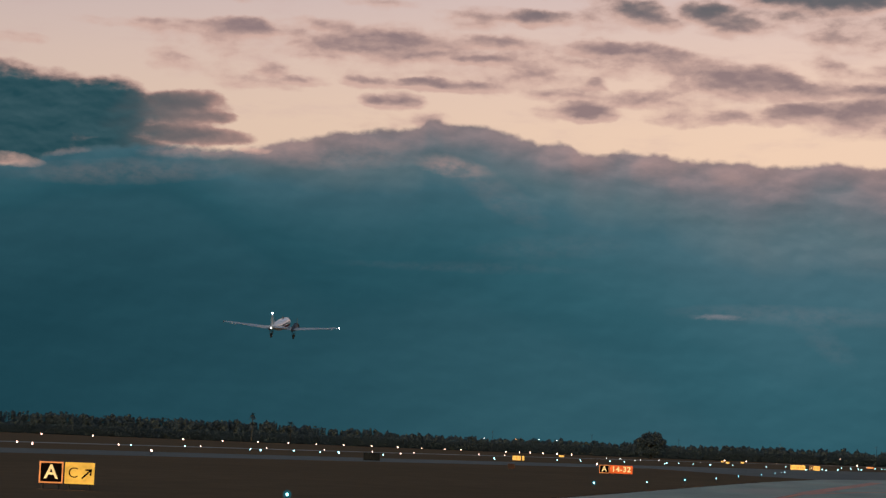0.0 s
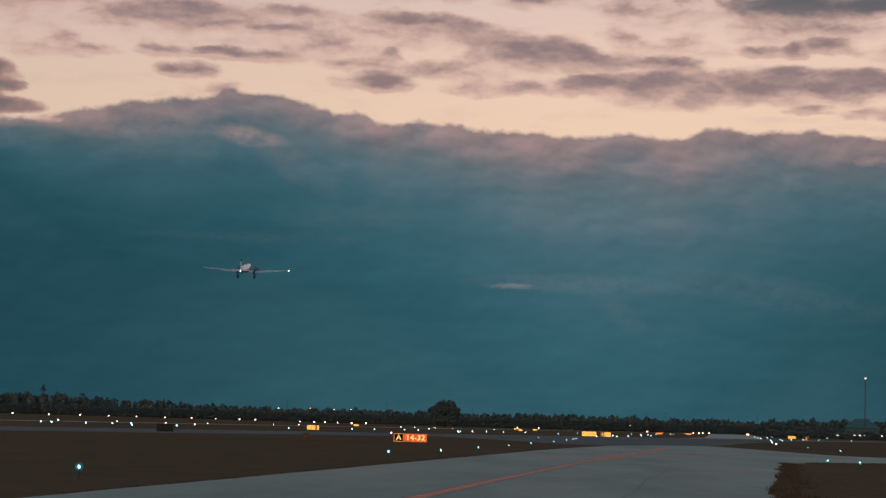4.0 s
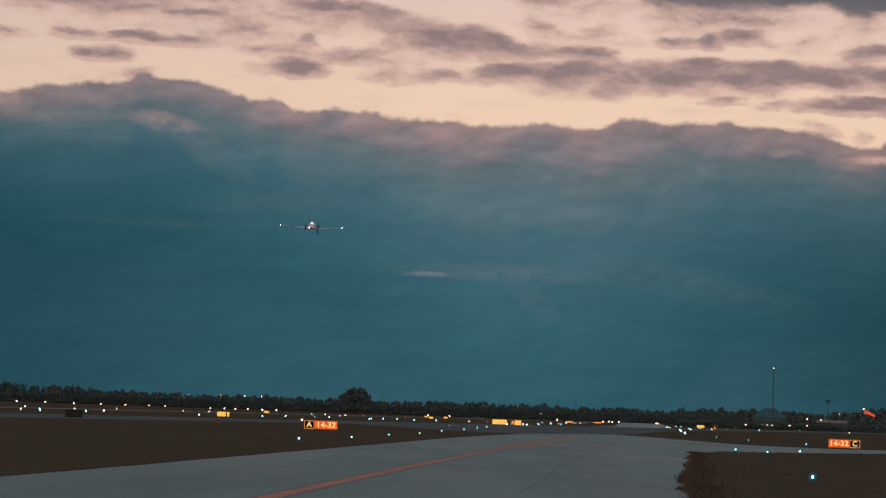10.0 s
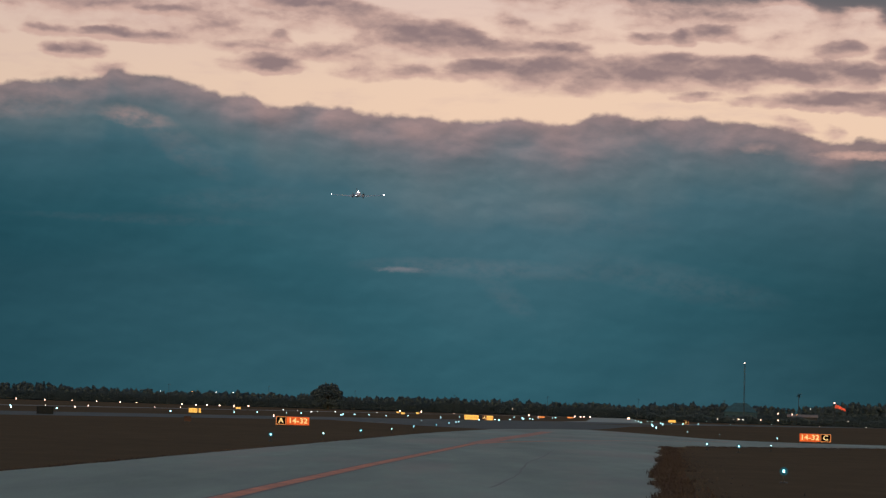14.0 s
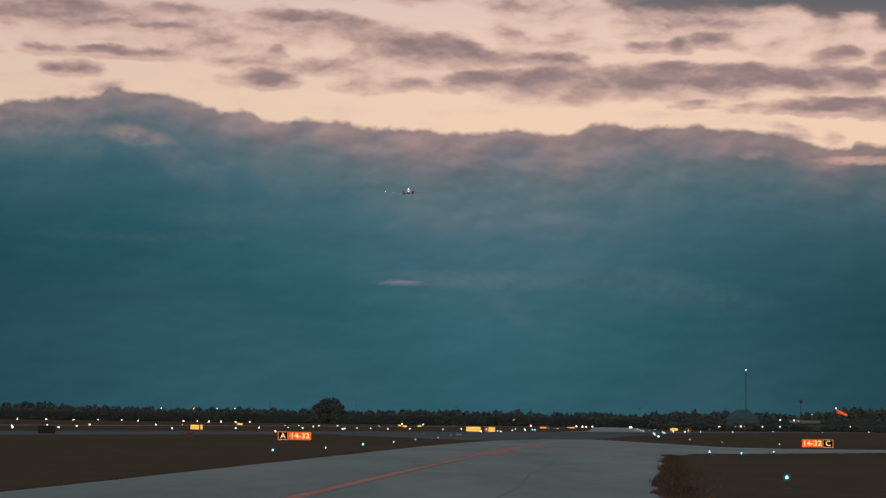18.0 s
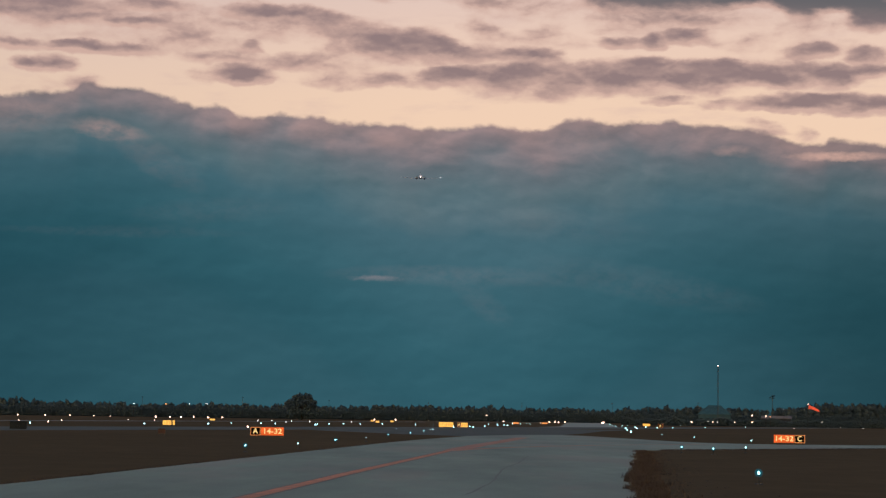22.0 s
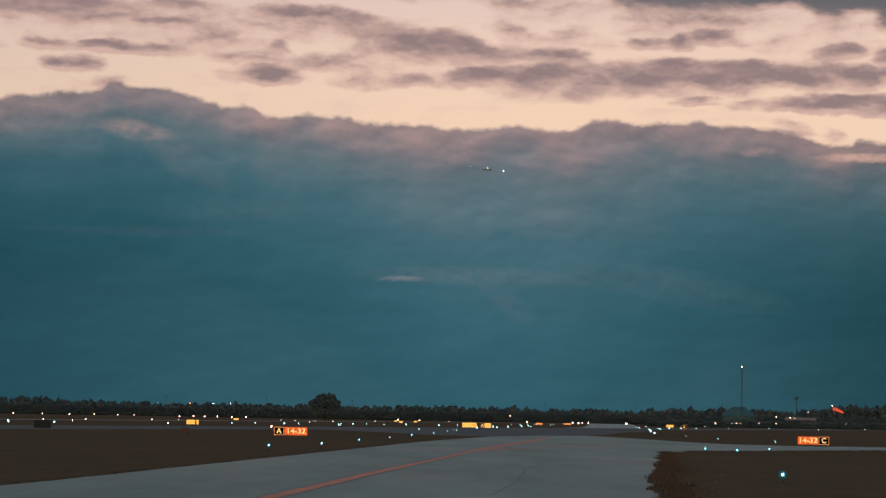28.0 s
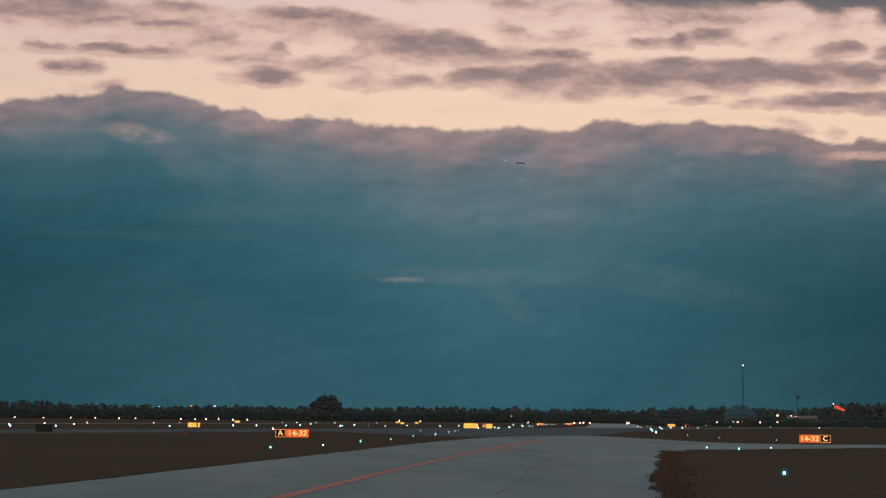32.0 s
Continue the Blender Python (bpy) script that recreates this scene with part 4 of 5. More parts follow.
# ---- signs ----
def lettering(text, height, bold=0.022):
    """A flat mesh of letters, centred, in the x-z plane facing -y."""
    curve = bpy.data.curves.new("lettering", "FONT")
    curve.body, curve.size, curve.extrude, curve.offset = text, height * 1.38, 0.006, height * bold
    curve.align_x, curve.align_y = "CENTER", "CENTER"
    temp = new("lettering", curve)
    data = bpy.data.meshes.new_from_object(temp)
    bpy.data.objects.remove(temp)
    bpy.data.curves.remove(curve)
    data.transform(pose(0, 0, 0, 90, 0, 0) @ Matrix.Diagonal((1.14 if len(text) > 1 else 1.0, 1, 1, 1)))
    return data


def sign(az, d, turn, modules, label, group="", face_h=0.76, foot=0.17):
    """A lit guidance sign: modules are (width, face, writing, letters, border)."""
    ob = thing("taxiway_sign", label, "airport sign", group, Matrix.Translation((*bearing(az, d), 0)) @ pose(0, 0, 0, 0, 0, -az + turn))
    total = sum(m[0] for m in modules)
    left = -total / 2
    mid = foot + face_h / 2
    for width, face, writing, letters, border in modules:
        cx = left + width / 2
        left += width
        bm = bmesh.new()
        add_box(bm, cx, 0.02, mid, width - 0.02, 0.22, face_h + 0.06, bevel=0.02)
        box = part("cabinet", bm, BLACK_METAL, ob)
        bm = bmesh.new()
        add_box(bm, cx, -0.095, mid, width - 0.05, 0.012, face_h)
        part("face", bm, face, box)
        if border:
            bm = bmesh.new()
            t, w, h = 0.045, width - 0.05, face_h
            add_box(bm, cx, -0.106, mid + h / 2 - t / 2, w, 0.012, t)
            add_box(bm, cx, -0.106, mid - h / 2 + t / 2, w, 0.012, t)
            add_box(bm, cx - w / 2 + t / 2, -0.106, mid, t, 0.012, h - 2 * t)
            add_box(bm, cx + w / 2 - t / 2, -0.106, mid, t, 0.012, h - 2 * t)
            part("border", bm, FACE_BORDER, box)
        if writing == "bars":
            for i in range(max(1, int(width / 0.45))):
                bm = bmesh.new()
                add_box(bm, cx - width / 2 + 0.3 + 0.45 * i, -0.104, mid, 0.12, 0.01, face_h * 0.55)
                part("writing_bar", bm, letters, box)
        elif writing:
            for text, dx in writing:
                if text == "arrow":
                    bm = bmesh.new()
                    m = Matrix.Translation((cx + dx, -0.108, mid)) @ pose(0, 0, 0, 0, 45, 0)
                    add_box(bm, 0, 0, -0.03, 0.05, 0.01, 0.40, m)
                    for s in (-1, 1):
                        add_box(bm, 0, 0, -0.085, 0.05, 0.01, 0.20, m @ Matrix.Translation((0, 0, 0.17)) @ pose(0, 0, 0, 0, 40 * s, 0))
                    part("arrow", bm, letters, box)
                else:
                    data = lettering(text, face_h * (0.5 if letters is FACE_BLACK else 0.66), -0.012 if letters is FACE_BLACK else 0.022)
                    data.materials.append(letters)
                    t = new("letters", data)
                    t.location, t.parent = (cx + dx, -0.108, mid), box
        for s in (-1, 1):
            bm = bmesh.new()
            add_tube(bm, (cx + s * width * 0.32, 0.02, -0.03), (cx + s * width * 0.32, 0.02, foot), 0.035, 0.035, 8)
            part("leg", bm, BLACK_METAL, ob)
    bm = bmesh.new()
    add_box(bm, 0, 0.02, -0.005, total + 0.1, 0.4, 0.04, bevel=0.01)
    part("base_pad", bm, PAD, ob)
    return ob


A_BOX = (0.92, FACE_BLACK, (("A", 0),), FACE_LETTER, True)
sign(-18.95, 67.5, -4, [(0.80, FACE_BLACK, (("A", 0),), FACE_LETTER, True), (0.98, FACE_YELLOW, (("C", -0.2), ("arrow", 0.24)), FACE_BLACK, False)],
     "lit black and yellow taxiway sign reading A, C, arrow", "", 0.68, 0.2)
sign(-4.08, 183, 3, [A_BOX, (2.02, FACE_RED, (("14-32", 0),), FACE_LETTER, False)], "lit red runway holding sign reading A 14-32", "", 0.70)
sign(10.13, 182, -3, [(1.76, FACE_RED, (("14-32", 0),), FACE_LETTER, False), (0.92, FACE_BLACK, (("C", 0),), FACE_LETTER, True)],
     "lit red runway holding sign reading 14-32 C", "", 0.67)
far = "far lit signs"
sign(-6.79, 362, 0, [(1.5, FACE_FAR, "bars", FACE_ORANGE, False)], "far lit yellow taxiway sign", far)
sign(-6.61, 362, 0, [(0.42, FACE_FAR, "", FACE_ORANGE, False)], "narrow far lit yellow taxiway sign", far)
sign(0.81, 440, 0, [(3.05, FACE_FAR, "bars", FACE_ORANGE, False)], "wide far lit yellow taxiway sign", far, 0.95)
sign(1.26, 440, 0, [(0.8, FACE_BLACK, (("A", 0),), FACE_LETTER, True), (1.4, FACE_FAR, "bars", FACE_ORANGE, False)], "far lit yellow and black taxiway sign", far, 0.9)
sign(6.28, 800, 0, [(2.8, FACE_FAR, "bars", FACE_ORANGE, False)], "far lit yellow taxiway sign beyond the runway", far, 0.9)
sign(6.66, 600, 0, [(1.5, FACE_BLACK, (("A", 0),), FACE_LETTER, True)], "far black sign with a lit border", far, 1.0)
for az, d, w in ((2.72, 900, 2.8), (3.51, 1000, 2.7), (-5.57, 760, 1.9), (-1.07, 760, 1.4), (-0.67, 900, 1.5), (-1.21, 1000, 1.4)):
    face, colour = (FACE_ORANGE, "orange") if az > 2 else (FACE_FAR, "yellow")
    sign(az, d, 0, [(w, face, "bars", FACE_LETTER, False)], "small far lit " + colour + " runway sign", far, 0.62)


# ---- other things on the field ----
def field_box():
    ob = thing("equipment_box", "low dark metal equipment box beside the runway", "equipment box", at=Matrix.Translation((-45.2, 238, 0)) @ pose(0, 0, 0, 0, 0, 10.8))
    bm = bmesh.new()
    add_box(bm, 0, 0, 0.42, 1.9, 1.2, 0.84, bevel=0.03)
    part("body", bm, RUST, ob)
    bm = bmesh.new()
    add_box(bm, 0, 0, 0.87, 2.0, 1.3, 0.07, bevel=0.02)
    part("lid", bm, RUST, ob)
    for s in (-1, 1):
        bm = bmesh.new()
        add_box(bm, s * 0.47, -0.62, 0.36, 0.86, 0.03, 0.6, bevel=0.008)
        door = part("door", bm, RUST, ob)
        bm = bmesh.new()
        add_box(bm, s * 0.12, -0.65, 0.4, 0.04, 0.04, 0.16, bevel=0.008)
        part("handle", bm, BLACK_METAL, door)


def marker():
    ob = thing("marker_board", "small dull orange marker board in the grass", "marker", at=Matrix.Translation((*bearing(-6.93, 186), 0)) @ pose(0, 0, 0, 0, 0, 7))
    bm = bmesh.new()
    add_box(bm, 0, 0, 0.42, 0.62, 0.04, 0.42, bevel=0.01)
    part("board", bm, plain("dull_orange_paint", (0.055, 0.022, 0.010), 0.7, spread=0.2), ob)
    for s in (-1, 1):
        bm = bmesh.new()
        add_tube(bm, (s * 0.26, 0.04, -0.03), (s * 0.26, 0.04, 0.55), 0.025, 0.025, 8)
        part("post", bm, BLACK_METAL, ob)


def windsock():
    x, y = bearing(10.62, 620)
    ob = thing("windsock", "glowing orange windsock on a pole with a white lamp", "windsock", at=Matrix.Translation((x, y, 0)) @ pose(0, 0, 0, 0, 0, -10))
    bm = bmesh.new()
    add_tube(bm, (0, 0, -0.1), (0, 0, 6.9), 0.07, 0.05, 10)
    part("pole", bm, MAST_STEEL, ob)
    bm = bmesh.new()
    add_ball(bm, 0, 0, 7.65, 0.16, u=12, v=8)
    part("lamp", bm, WHITE_LAMP, ob, smooth=True)
    bm = bmesh.new()
    add_tube(bm, (0, 0, 6.9), (0, 0, 7.5), 0.03, 0.03, 8)
    part("lamp_rod", bm, STEEL, ob)
    bm = bmesh.new()
    rings = []
    for i in range(9):
        u = i / 8
        r = 0.52 - 0.30 * u
        c = Vector((0.25 + 3.0 * u, 0, 6.75 - 0.45 * u - 0.75 * u * u))
        rings.append([c + Vector((0.12 * math.sin(a), r * math.cos(a), r * math.sin(a))) for a in np.linspace(0, 2 * math.pi, 13)[:-1]])
    add_loft(bm, rings, close=False)
    # the cloth itself emits, in place of a floodlight shining on it
    part("sock", bm, lit_panel("glowing_orange_cloth", lin(236, 92, 62), 0.85, 0.45), ob, smooth=True)
    bm = bmesh.new()
    for i in range(12):
        a, b = 2 * math.pi * i / 12, 2 * math.pi * (i + 1) / 12
        add_tube(bm, (0.25, 0.53 * math.cos(a), 6.75 + 0.53 * math.sin(a)), (0.25, 0.53 * math.cos(b), 6.75 + 0.53 * math.sin(b)), 0.025, sides=6)
    part("hoop", bm, STEEL, ob)


def mast():
    x, y = bearing(8.21, 1140)
    ob = thing("radio_mast", "tall thin lattice radio mast with a lamp on top", "mast", at=Matrix.Translation((x, y, 0)))
    top, w = 32.4, 0.36
    corners = [(w * math.cos(a), w * math.sin(a)) for a in (0.5, 2.594, 4.689)]
    for cx, cy in corners:
        bm = bmesh.new()
        add_tube(bm, (cx, cy, -0.2), (cx, cy, top), 0.075, 0.06, 6)
        part("leg", bm, MAST_STEEL, ob)
    for k in range(3):
        bm = bmesh.new()
        (ax, ay), (bx, by) = corners[k], corners[(k + 1) % 3]
        for i in range(28):
            z0, z1 = i * top / 28, (i + 1) * top / 28
            add_tube(bm, (ax, ay, z0), (bx, by, z1), 0.03, sides=5) if i % 2 else add_tube(bm, (bx, by, z0), (ax, ay, z1), 0.03, sides=5)
        part("lattice", bm, MAST_STEEL, ob)
    bm = bmesh.new()
    add_ball(bm, 0, 0, top + 0.35, 0.3, u=12, v=8)
    part("beacon", bm, RED_LAMP, ob, "pinkish white obstruction lamp", smooth=True)


def shed(az0, az1, d, eaves, ridge, deep, wall, roof, label, hip=True):
    x0, y0 = bearing(az0, d)
    x1, y1 = bearing(az1, d)
    w = math.hypot(x1 - x0, y1 - y0)
    turn = math.degrees(math.atan2(y1 - y0, x1 - x0))
    ob = thing("airfield_shed", label, "shed", at=Matrix.Translation(((x0 + x1) / 2, (y0 + y1) / 2, 0)) @ pose(0, 0, 0, 0, 0, turn))
    bm = bmesh.new()
    add_box(bm, 0, deep / 2, eaves / 2 - 0.05, w, deep, eaves + 0.1)
    part("wall", bm, wall, ob)
    bm = bmesh.new()
    o = 0.5
    inset = w * 0.34 if hip else 0.0
    base = [(-w / 2 - o, -o, eaves), (w / 2 + o, -o, eaves), (w / 2 + o, deep + o, eaves), (-w / 2 - o, deep + o, eaves)]
    low = [bm.verts.new((x, y, z - 0.15)) for x, y, z in base]
    up = [bm.verts.new(v) for v in base]
    r1, r2 = bm.verts.new((-w / 2 - o + inset, deep / 2, ridge)), bm.verts.new((w / 2 + o - inset, deep / 2, ridge))
    for i in range(4):
        bm.faces.new((low[i], low[(i + 1) % 4], up[(i + 1) % 4], up[i]))
    bm.faces.new(low[::-1])
    bm.faces.new((up[0], up[1], r2, r1))
    bm.faces.new((up[2], up[3], r1, r2))
    bm.faces.new((up[1], up[2], r2))
    bm.faces.new((up[3], up[0], r1))
    part("roof", bm, roof, ob)
    n = max(2, int(w / 3.2))
    for i in range(n):
        bm = bmesh.new()
        cx = -w / 2 + (i + 0.5) * w / n
        add_box(bm, cx, -0.02, eaves * 0.42, w / n * 0.72, 0.06, eaves * 0.8, bevel=0.015)
        door = part("door", bm, wall, ob)
        bm = bmesh.new()
        add_box(bm, cx, -0.07, eaves * 0.62, w / n * 0.4, 0.03, 0.5)
        part("pane", bm, RUST, door)


field_box()
marker()
windsock()
mast()
TEAL_WALL = plain("teal_painted_sheet", (0.040, 0.078, 0.098), 0.9, spread=0.1, scale=0.5, spec=0.0)
TEAL_ROOF = plain("dark_teal_roof_sheet", (0.042, 0.098, 0.124), 0.9, spread=0.12, scale=0.5, spec=0.0)
PALE_ROOF = plain("pale_roof_sheet", (0.17, 0.155, 0.155), 0.8, spread=0.12, scale=0.5, spec=0.1)
GREY_WALL = plain("grey_painted_sheet", (0.05, 0.055, 0.06), 0.9, spread=0.1, scale=0.5, spec=0.0)
shed(7.68, 8.56, 1160, 6.4, 11.4, 15.0, TEAL_WALL, TEAL_ROOF, "teal metal hangar with a hipped roof")
shed(9.4, 10.17, 1150, 4.6, 6.0, 9.0, GREY_WALL, PALE_ROOF, "long low grey shed by the field", False)


# ---- the aircraft ----
def section(x, z, front, chord, thick):
    """A wing section round the chord, in the plane of constant x."""
    shape = [(0, 0), (0.03, 0.32), (0.12, 0.48), (0.3, 0.55), (0.55, 0.42), (0.8, 0.2), (1, 0.02), (1, -0.02), (0.8, -0.12), (0.55, -0.26), (0.3, -0.38), (0.12, -0.34), (0.03, -0.2)]
    return [(x, front - u * chord, z + v * thick) for u, v in shape]


def upright(z, front, chord, thick):
    return [(v, y, z) for _, y, v in section(0, 0, front, chord, thick)]


def lathe(bm, rows, cx=0.0, sides=20, flat=1.0):
    """A body along y: rows of (y, z of the axis, half width, half height)."""
    rings = [[(cx + w * math.cos(a), y, z + h * math.sin(a)) for a in np.linspace(0, 2 * math.pi, sides + 1)[:-1]] for y, z, w, h in rows]
    return add_loft(bm, rings)


def airliner():
    ob = thing("airliner", "old white twin-engined propeller airliner climbing with its wheels down", "aircraft")
    bm = bmesh.new()
    lathe(bm, [(7.0, -0.35, 0.06, 0.06), (6.8, -0.33, 0.34, 0.36), (6.3, -0.26, 0.68, 0.7), (5.4, -0.12, 1.0, 1.02), (4.2, 0.05, 1.2, 1.25), (2.0, 0.1, 1.26, 1.34),
               (-2.5, 0.12, 1.26, 1.34), (-5.0, 0.22, 1.12, 1.2), (-7.5, 0.4, 0.84, 0.92), (-9.8, 0.58, 0.52, 0.58), (-11.6, 0.7, 0.26, 0.3), (-12.5, 0.78, 0.06, 0.08)], sides=24)
    body = part("fuselage", bm, SILVER, ob, smooth=True)
    for s in (-1, 1):
        bm = bmesh.new()
        rows = [(4.2, 0.05, 1.2, 1.25), (2.0, 0.1, 1.26, 1.34), (-2.5, 0.12, 1.26, 1.34), (-5.0, 0.22, 1.12, 1.2), (-7.5, 0.4, 0.84, 0.92), (-9.8, 0.58, 0.52, 0.58)]
        add_loft(bm, [[(s * w * k * math.cos(a), y, z + h * k * math.sin(a)) for k, a in ((1.004, -0.1), (1.02, -0.15), (1.02, -0.55), (1.004, -0.6))] for y, z, w, h in rows], close=False)
        part("side_stripe", bm, LIVERY, body, "dark red stripe along the fuselage", smooth=True)
        for i in range(7):
            bm = bmesh.new()
            y = 3.0 - i * 1.25
            add_box(bm, s * 1.225, y, 0.42, 0.05, 0.46, 0.4, bevel=0.015)
            part("cabin_window", bm, PANE, body)
    bm = bmesh.new()
    add_box(bm, 0, 5.35, 0.72, 1.3, 0.5, 0.36, pose(0, 0, 0, 0, 0, 0), bevel=0.08)
    part("windscreen", bm, PANE, body)
    bm = bmesh.new()
    add_box(bm, -1.1, -6.0, 0.2, 0.05, 1.1, 1.5, bevel=0.02)
    part("cabin_door", bm, SILVER, body)
    bm = bmesh.new()
    add_loft(bm, [section(-4.3, -0.98, 2.3, 4.4, 0.42), section(0, -1.0, 2.35, 4.5, 0.46), section(4.3, -0.98, 2.3, 4.4, 0.42)])
    part("wing_centre", bm, WING_SKIN, ob)
    for s in (-1, 1):
        bm = bmesh.new()
        rows = [section(s * x, z, f, c, t) for x, z, f, c, t in (
            (4.32, -0.98, 2.28, 4.2, 0.40), (8.0, -0.62, 1.25, 3.1, 0.28), (12.0, -0.23, 0.35, 2.0, 0.16), (13.9, -0.05, -0.1, 1.4, 0.10), (14.4, 0.0, -0.45, 0.8, 0.06))]
        add_loft(bm, rows)
        wing = part("outer_wing", bm, WING_SKIN, ob)
        bm = bmesh.new()
        add_box(bm, s * 10.6, -1.63, -0.37, 5.2, 0.5, 0.04, pose(0, 0, 0, 0, 0, 0), bevel=0.02)
        part("aileron", bm, WING_SKIN, wing)
        bm = bmesh.new()
        add_ball(bm, s * 14.52, -1.05, 0.04, 0.13 if s < 0 else 0.15, u=12, v=8)
        part("tip_light", bm, PLANE_LAMP, wing, "white wing tip light", smooth=True)
        # added plate that hides the left tip light when seen from inboard
        if s < 0:
            bm = bmesh.new()
            add_box(bm, -14.335, -1.9, 0.08, 0.05, 1.6, 0.5, bevel=0.02)
            part("tip_light_blind", bm, WING_SKIN, wing)
    for s in (-1, 1):
        cx = s * 2.82
        bm = bmesh.new()
        lathe(bm, [(2.9, -0.62, 0.66, 0.66), (1.6, -0.72, 0.62, 0.68), (0.0, -0.95, 0.52, 0.62), (-1.6, -1.12, 0.34, 0.36), (-2.6, -1.16, 0.08, 0.1)], cx, 18)
        nacelle = part("nacelle", bm, DARK, ob, smooth=True)
        bm = bmesh.new()
        lathe(bm, [(4.15, -0.6, 0.5, 0.5), (4.05, -0.6, 0.66, 0.66), (3.6, -0.6, 0.74, 0.74), (2.85, -0.61, 0.72, 0.72)], cx, 20)
        part("cowling", bm, DARK, nacelle, "dark engine cowling", smooth=True)
        bm = bmesh.new()
        lathe(bm, [(2.0, -1.28, 0.1, 0.1), (0.9, -1.32, 0.13, 0.13), (-0.4, -1.3, 0.09, 0.09)], cx + s * 0.5, 10)
        part("exhaust_pipe", bm, DARK, nacelle)
    bm = bmesh.new()
    add_loft(bm, [section(-4.05, 0.72, -11.5, 1.0, 0.08), section(-3.2, 0.72, -10.6, 2.0, 0.18), section(0, 0.72, -9.6, 3.0, 0.28), section(3.2, 0.72, -10.6, 2.0, 0.18), section(4.05, 0.72, -11.5, 1.0, 0.08)])
    tail = part("tailplane", bm, WING_SKIN, ob)
    for s in (-1, 1):
        bm = bmesh.new()
        add_box(bm, s * 2.1, -12.55, 0.72, 3.3, 0.6, 0.06, bevel=0.02)
        part("elevator", bm, WING_SKIN, tail)
    bm = bmesh.new()
    add_loft(bm, [upright(0.7, -8.2, 3.6, 0.22), upright(1.8, -9.6, 2.5, 0.17), upright(2.9, -10.6, 1.7, 0.13), upright(3.75, -11.2, 1.1, 0.08), upright(3.95, -11.6, 0.6, 0.05)])
    fin = part("tail_fin", bm, SILVER, ob)
    bm = bmesh.new()
    add_loft(bm, [upright(0.5, -11.9, 1.0, 0.10), upright(2.2, -12.1, 1.0, 0.10), upright(3.6, -12.2, 0.6, 0.06)])
    part("rudder", bm, SILVER, fin)
    bm = bmesh.new()
    add_ball(bm, 0, -12.75, 0.55, 0.12, u=12, v=8)
    part("tail_light", bm, PLANE_LAMP, ob, "white tail light", smooth=True)
    bm = bmesh.new()
    add_tube(bm, (0, -10.2, 0.3), (0, -10.5, -0.55), 0.06, 0.05, 8)
    strut = part("tail_wheel_strut", bm, DARK, ob)
    bm = bmesh.new()
    add_tube(bm, (-0.1, -10.55, -0.6), (0.1, -10.55, -0.6), 0.26, 0.26, 16)
    part("tail_wheel", bm, TYRE, strut)
    # beacons on the fin and the roof: each a lamp with a dark hood, which turns
    beacons = []
    for label, size, at in (("turning beacon on the tail fin", 0.18, (0, -11.75, 4.0)), ("turning beacon on the cabin roof", 0.2, (0, 0.6, 1.46))):
        bm = bmesh.new()
        add_ball(bm, 0, -0.06, 0.12, size, u=12, v=8)
        beacon = part("beacon", bm, PLANE_LAMP, ob, label, smooth=True)
        bm = bmesh.new()
        lathe(bm, [(-0.02, 0.12, 0.27, 0.27), (0.16, 0.12, 0.27, 0.27), (0.26, 0.12, 0.1, 0.1)], 0, 14)
        part("hood", bm, DARK, beacon)
        beacon.location = at
        beacons.append(beacon)
    legs, propellers = [], []
    for s in (-1, 1):
        bm = bmesh.new()
        for e in (-1, 1):
            add_tube(bm, (0.38 * e, 0, 0), (0.3 * e, 0, -1.85), 0.075, 0.06, 8)
        add_tube(bm, (-0.36, 0, -0.9), (0.36, 0, -0.9), 0.045, sides=8)
        add_tube(bm, (0, -0.9, -0.1), (0, 0, -1.2), 0.05, sides=8)
        leg = part("landing_leg", bm, DARK, ob, "dark landing leg hanging from the nacelle")
        leg.location = (s * 2.82, 0.55, -1.15)
        bm = bmesh.new()
        lathe(bm, [(-0.2, 0, 0.42, 0.42), (-0.17, 0, 0.54, 0.54), (-0.08, 0, 0.6, 0.6), (0.08, 0, 0.6, 0.6), (0.17, 0, 0.54, 0.54), (0.2, 0, 0.42, 0.42)], 0, 22)
        bm.transform(Matrix.Translation((0, 0, -1.85)) @ pose(0, 0, 0, 0, 0, 90))
        part("tyre", bm, TYRE, leg, smooth=True)
        bm = bmesh.new()
        add_tube(bm, (-0.22, 0, -1.85), (0.22, 0, -1.85), 0.26, 0.26, 16)
        part("hub", bm, STEEL, leg)
        legs.append(leg)
        bm = bmesh.new()
        lathe(bm, [(0.25, 0, 0.04, 0.04), (0.1, 0, 0.16, 0.16), (-0.15, 0, 0.18, 0.18)], 0, 12)
        prop = part("propeller", bm, STEEL, ob, smooth=True)
        prop.location = (s * 2.82, 4.3, -0.6)
        for i in range(3):
            bm = bmesh.new()
            add_box(bm, 0, 0, 0.95, 0.1, 0.035, 1.55, bevel=0.015)
            bm.transform(pose(0, 0, 0, 0, 120 * i, 0))
            part("blade", bm, DARK, prop)
        propellers.append(prop)
    return ob, legs, propellers, beacons


AIRLINER, LEGS, PROPELLERS, BEACONS = airliner()


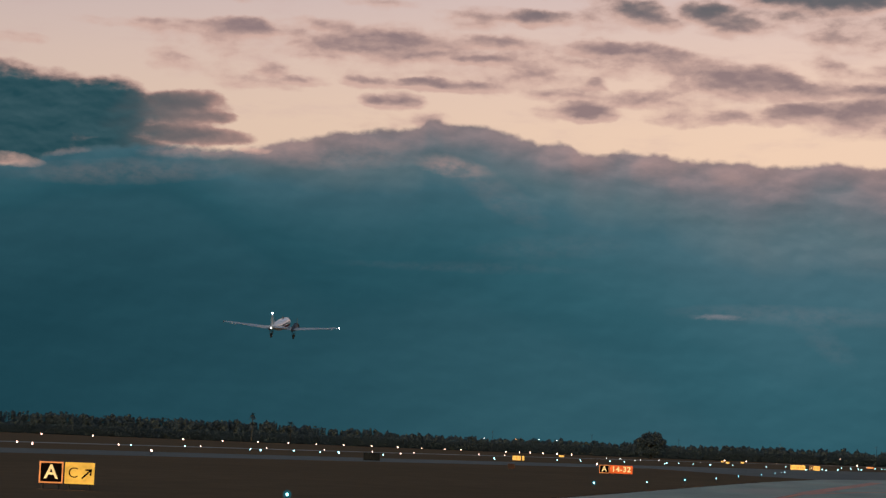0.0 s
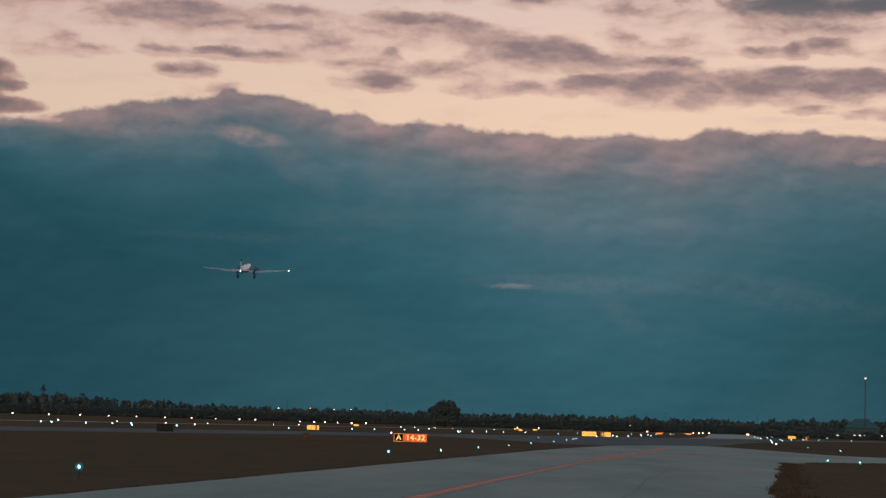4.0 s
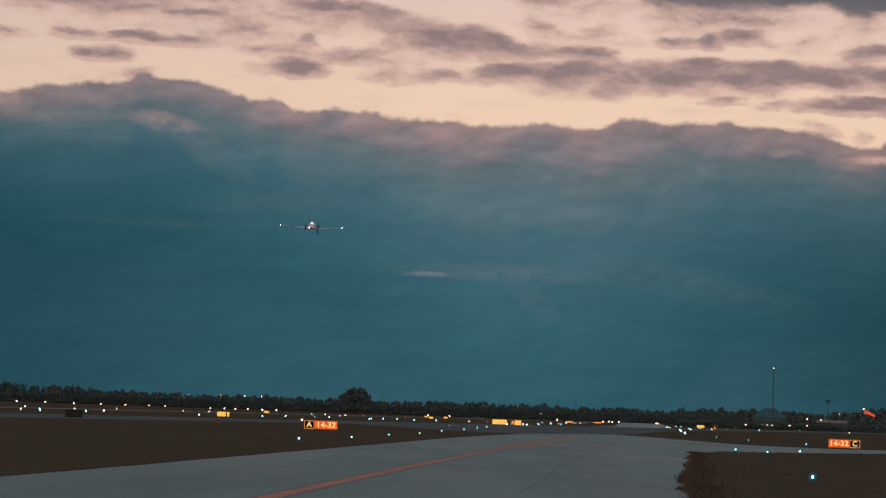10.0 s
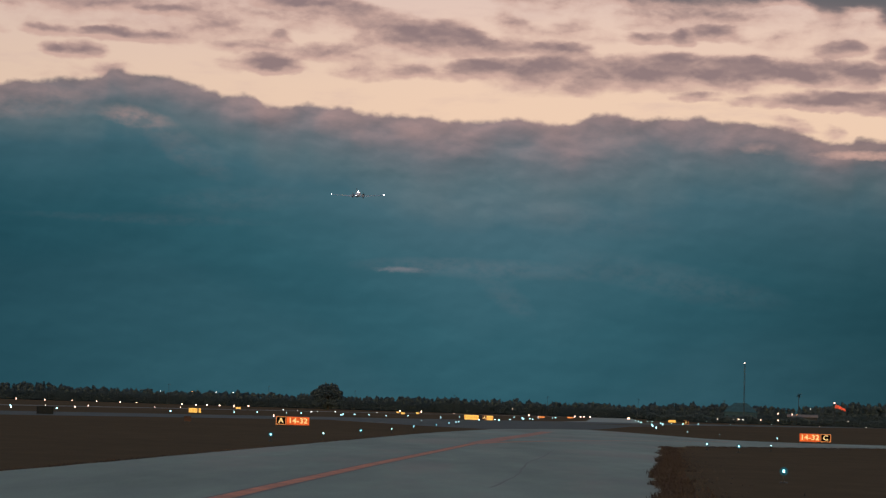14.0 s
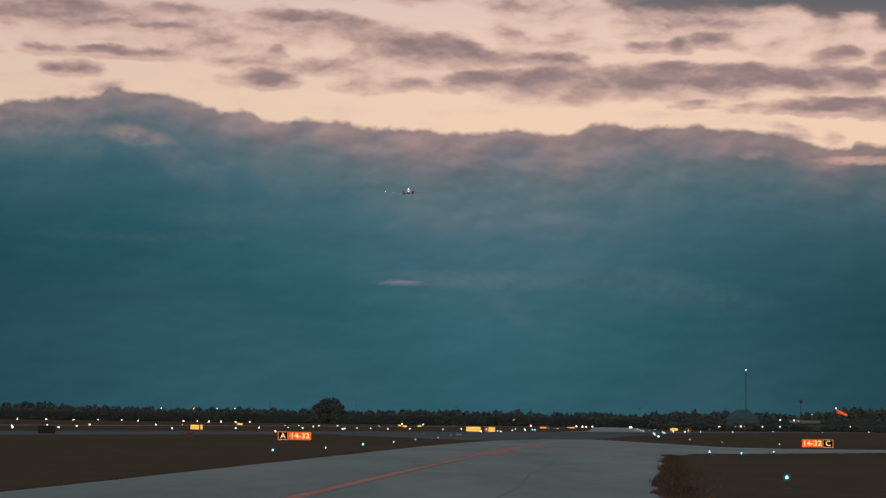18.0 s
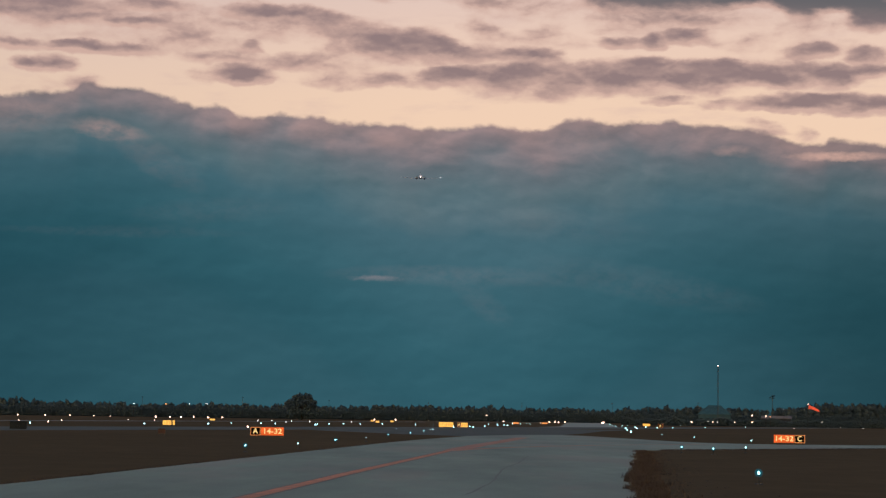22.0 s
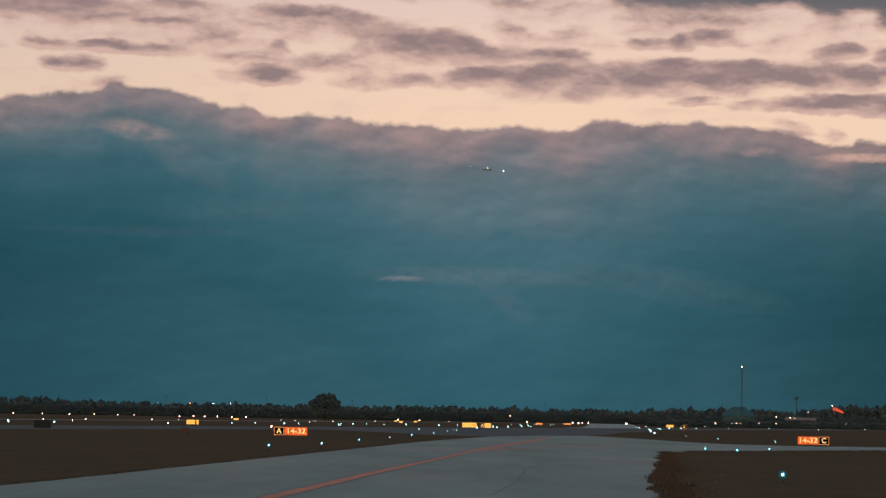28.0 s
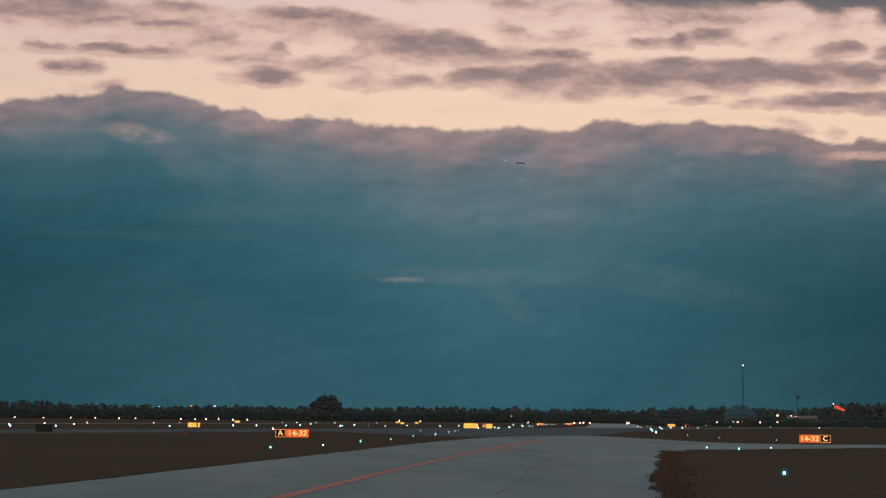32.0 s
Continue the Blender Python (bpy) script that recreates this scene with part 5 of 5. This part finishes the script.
# ---- what moves ----
def motions():
    # clouds drift slowly to the right
    walk(SKY_SCREEN, [(t, Matrix.Translation(EYE) @ pose(0, 0, 0, 0, 0, -0.0117 * t)) for t in (0.0, 16.0, 32.0)])
    # the climb: seconds, place, nose up, right wing down, heading
    walk(AIRLINER, [(t, pose(x, y, z, up, bank, -head)) for t, x, y, z, up, bank, head in (
        (0, -119.7, 504.1, 30.7, 10.3, 1.8, -1.4), (0.5, -118.2, 527.8, 33.3, 10.3, 2.0, -0.9), (1, -116.3, 551.4, 35.9, 10.4, 2.3, -0.4),
        (1.5, -114.9, 574.9, 38.2, 10.4, 1.4, -3.0), (2, -113.0, 598.3, 41.4, 10.5, 0.5, -5.7), (2.5, -111.4, 621.7, 44.1, 10.5, 0.6, -4.2),
        (4.5, -104.6, 714.7, 54.6, 10.7, 0.9, 0.1), (5, -103.3, 737.7, 57.6, 10.7, 1.0, 1.0), (5.5, -101.9, 760.8, 60.6, 10.8, 1.6, 2.4),
        (6, -100.4, 783.7, 63.9, 10.8, 2.2, 3.7), (6.5, -98.5, 806.8, 66.8, 10.8, 2.8, 4.5), (7, -96.1, 829.8, 69.9, 10.9, 3.4, 5.4),
        (7.5, -93.1, 852.9, 72.9, 10.9, 2.8, 4.0), (8, -90.0, 875.9, 76.1, 11.0, 2.1, 2.6), (8.5, -86.8, 899.0, 77.8, 11.0, 1.5, 1.2),
        (9, -83.2, 922.1, 80.5, 11.0, 0.9, -0.2), (10, -77.0, 967.8, 87.2, 11.1, 1.1, 0.7), (11, -70.3, 1013.4, 95.0, 11.2, 1.3, 1.5),
        (12, -64.2, 1058.7, 103.7, 11.3, -0.6, 1.8), (13, -57.4, 1104.0, 111.9, 11.2, -2.5, 2.0), (14, -50.4, 1149.2, 119.8, 11.2, -0.8, 1.0),
        (15, -44.2, 1194.2, 128.0, 11.1, 0.9, -0.1), (15.5, -40.0, 1216.8, 131.8, 11.1, 0.7, -0.0), (17.5, -27.7, 1306.8, 145.7, 11.0, -0.1, -0.0),
        (18, -24.8, 1329.3, 149.4, 10.9, -0.3, -0.1), (19, -17.4, 1374.2, 156.0, 10.9, -0.6, -0.2), (20, -11.8, 1419.0, 163.1, 10.8, -0.8, -0.5),
        (21, -5.5, 1463.8, 169.9, 10.8, -0.2, -0.0), (22, 0.3, 1508.6, 177.1, 10.7, 0.4, 0.3), (23, 6.6, 1553.3, 183.7, 10.7, 1.0, 0.7),
        (24, 12.1, 1597.8, 191.7, 10.6, 1.5, 0.4), (25, 17.9, 1642.4, 198.7, 10.6, 2.0, 0.1), (25.5, 20.7, 1664.8, 201.4, 10.6, 2.5, 0.3),
        (27.5, 33.5, 1754.0, 213.5, 10.5, 4.2, 0.9), (28, 36.7, 1776.3, 216.6, 10.5, 4.7, 1.1), (29, 43.9, 1820.7, 223.6, 10.4, 5.6, 1.4),
        (30, 52.2, 1865.0, 230.9, 10.4, 5.7, 2.6), (31, 62.7, 1909.2, 237.9, 10.3, 5.7, 3.9), (32, 72.7, 1953.4, 244.7, 10.3, 5.8, 5.1))])
    # the wheels swing forward and up, one after the other
    for leg, rows in zip(LEGS, (((0, 0), (4.5, 8), (6, 45), (7.5, 74), (9, 80), (32, 80)), ((0, 0), (9, 6), (11, 38), (13, 58), (16.5, 80), (32, 80)))):
        at = leg.location.copy()
        walk(leg, [(t, Matrix.Translation(at) @ pose(0, 0, 0, turn, 0, 0)) for t, turn in rows])
    for prop in PROPELLERS:
        at = prop.location.copy()
        walk(prop, [(i / 10, Matrix.Translation(at) @ pose(0, 0, 0, 0, 77 * i % 360, 0)) for i in range(321)])
    # each beacon turns about once a second
    for beacon, seen in zip(BEACONS, ((0, 13, 20, 23), range(2, 33, 4))):
        at, turned, rows = beacon.location.copy(), 0.0, []
        for second in range(33):
            gain = 360 if ((second in seen) == (second + 1 in seen)) else 180
            start = 0 if 0 in seen else 180
            for i in range(5 if second < 32 else 1):
                rows.append((second + i / 5, Matrix.Translation(at) @ pose(0, 0, 0, 0, 0, start + turned + gain * i / 5)))
            turned += gain
        walk(beacon, rows)


motions()
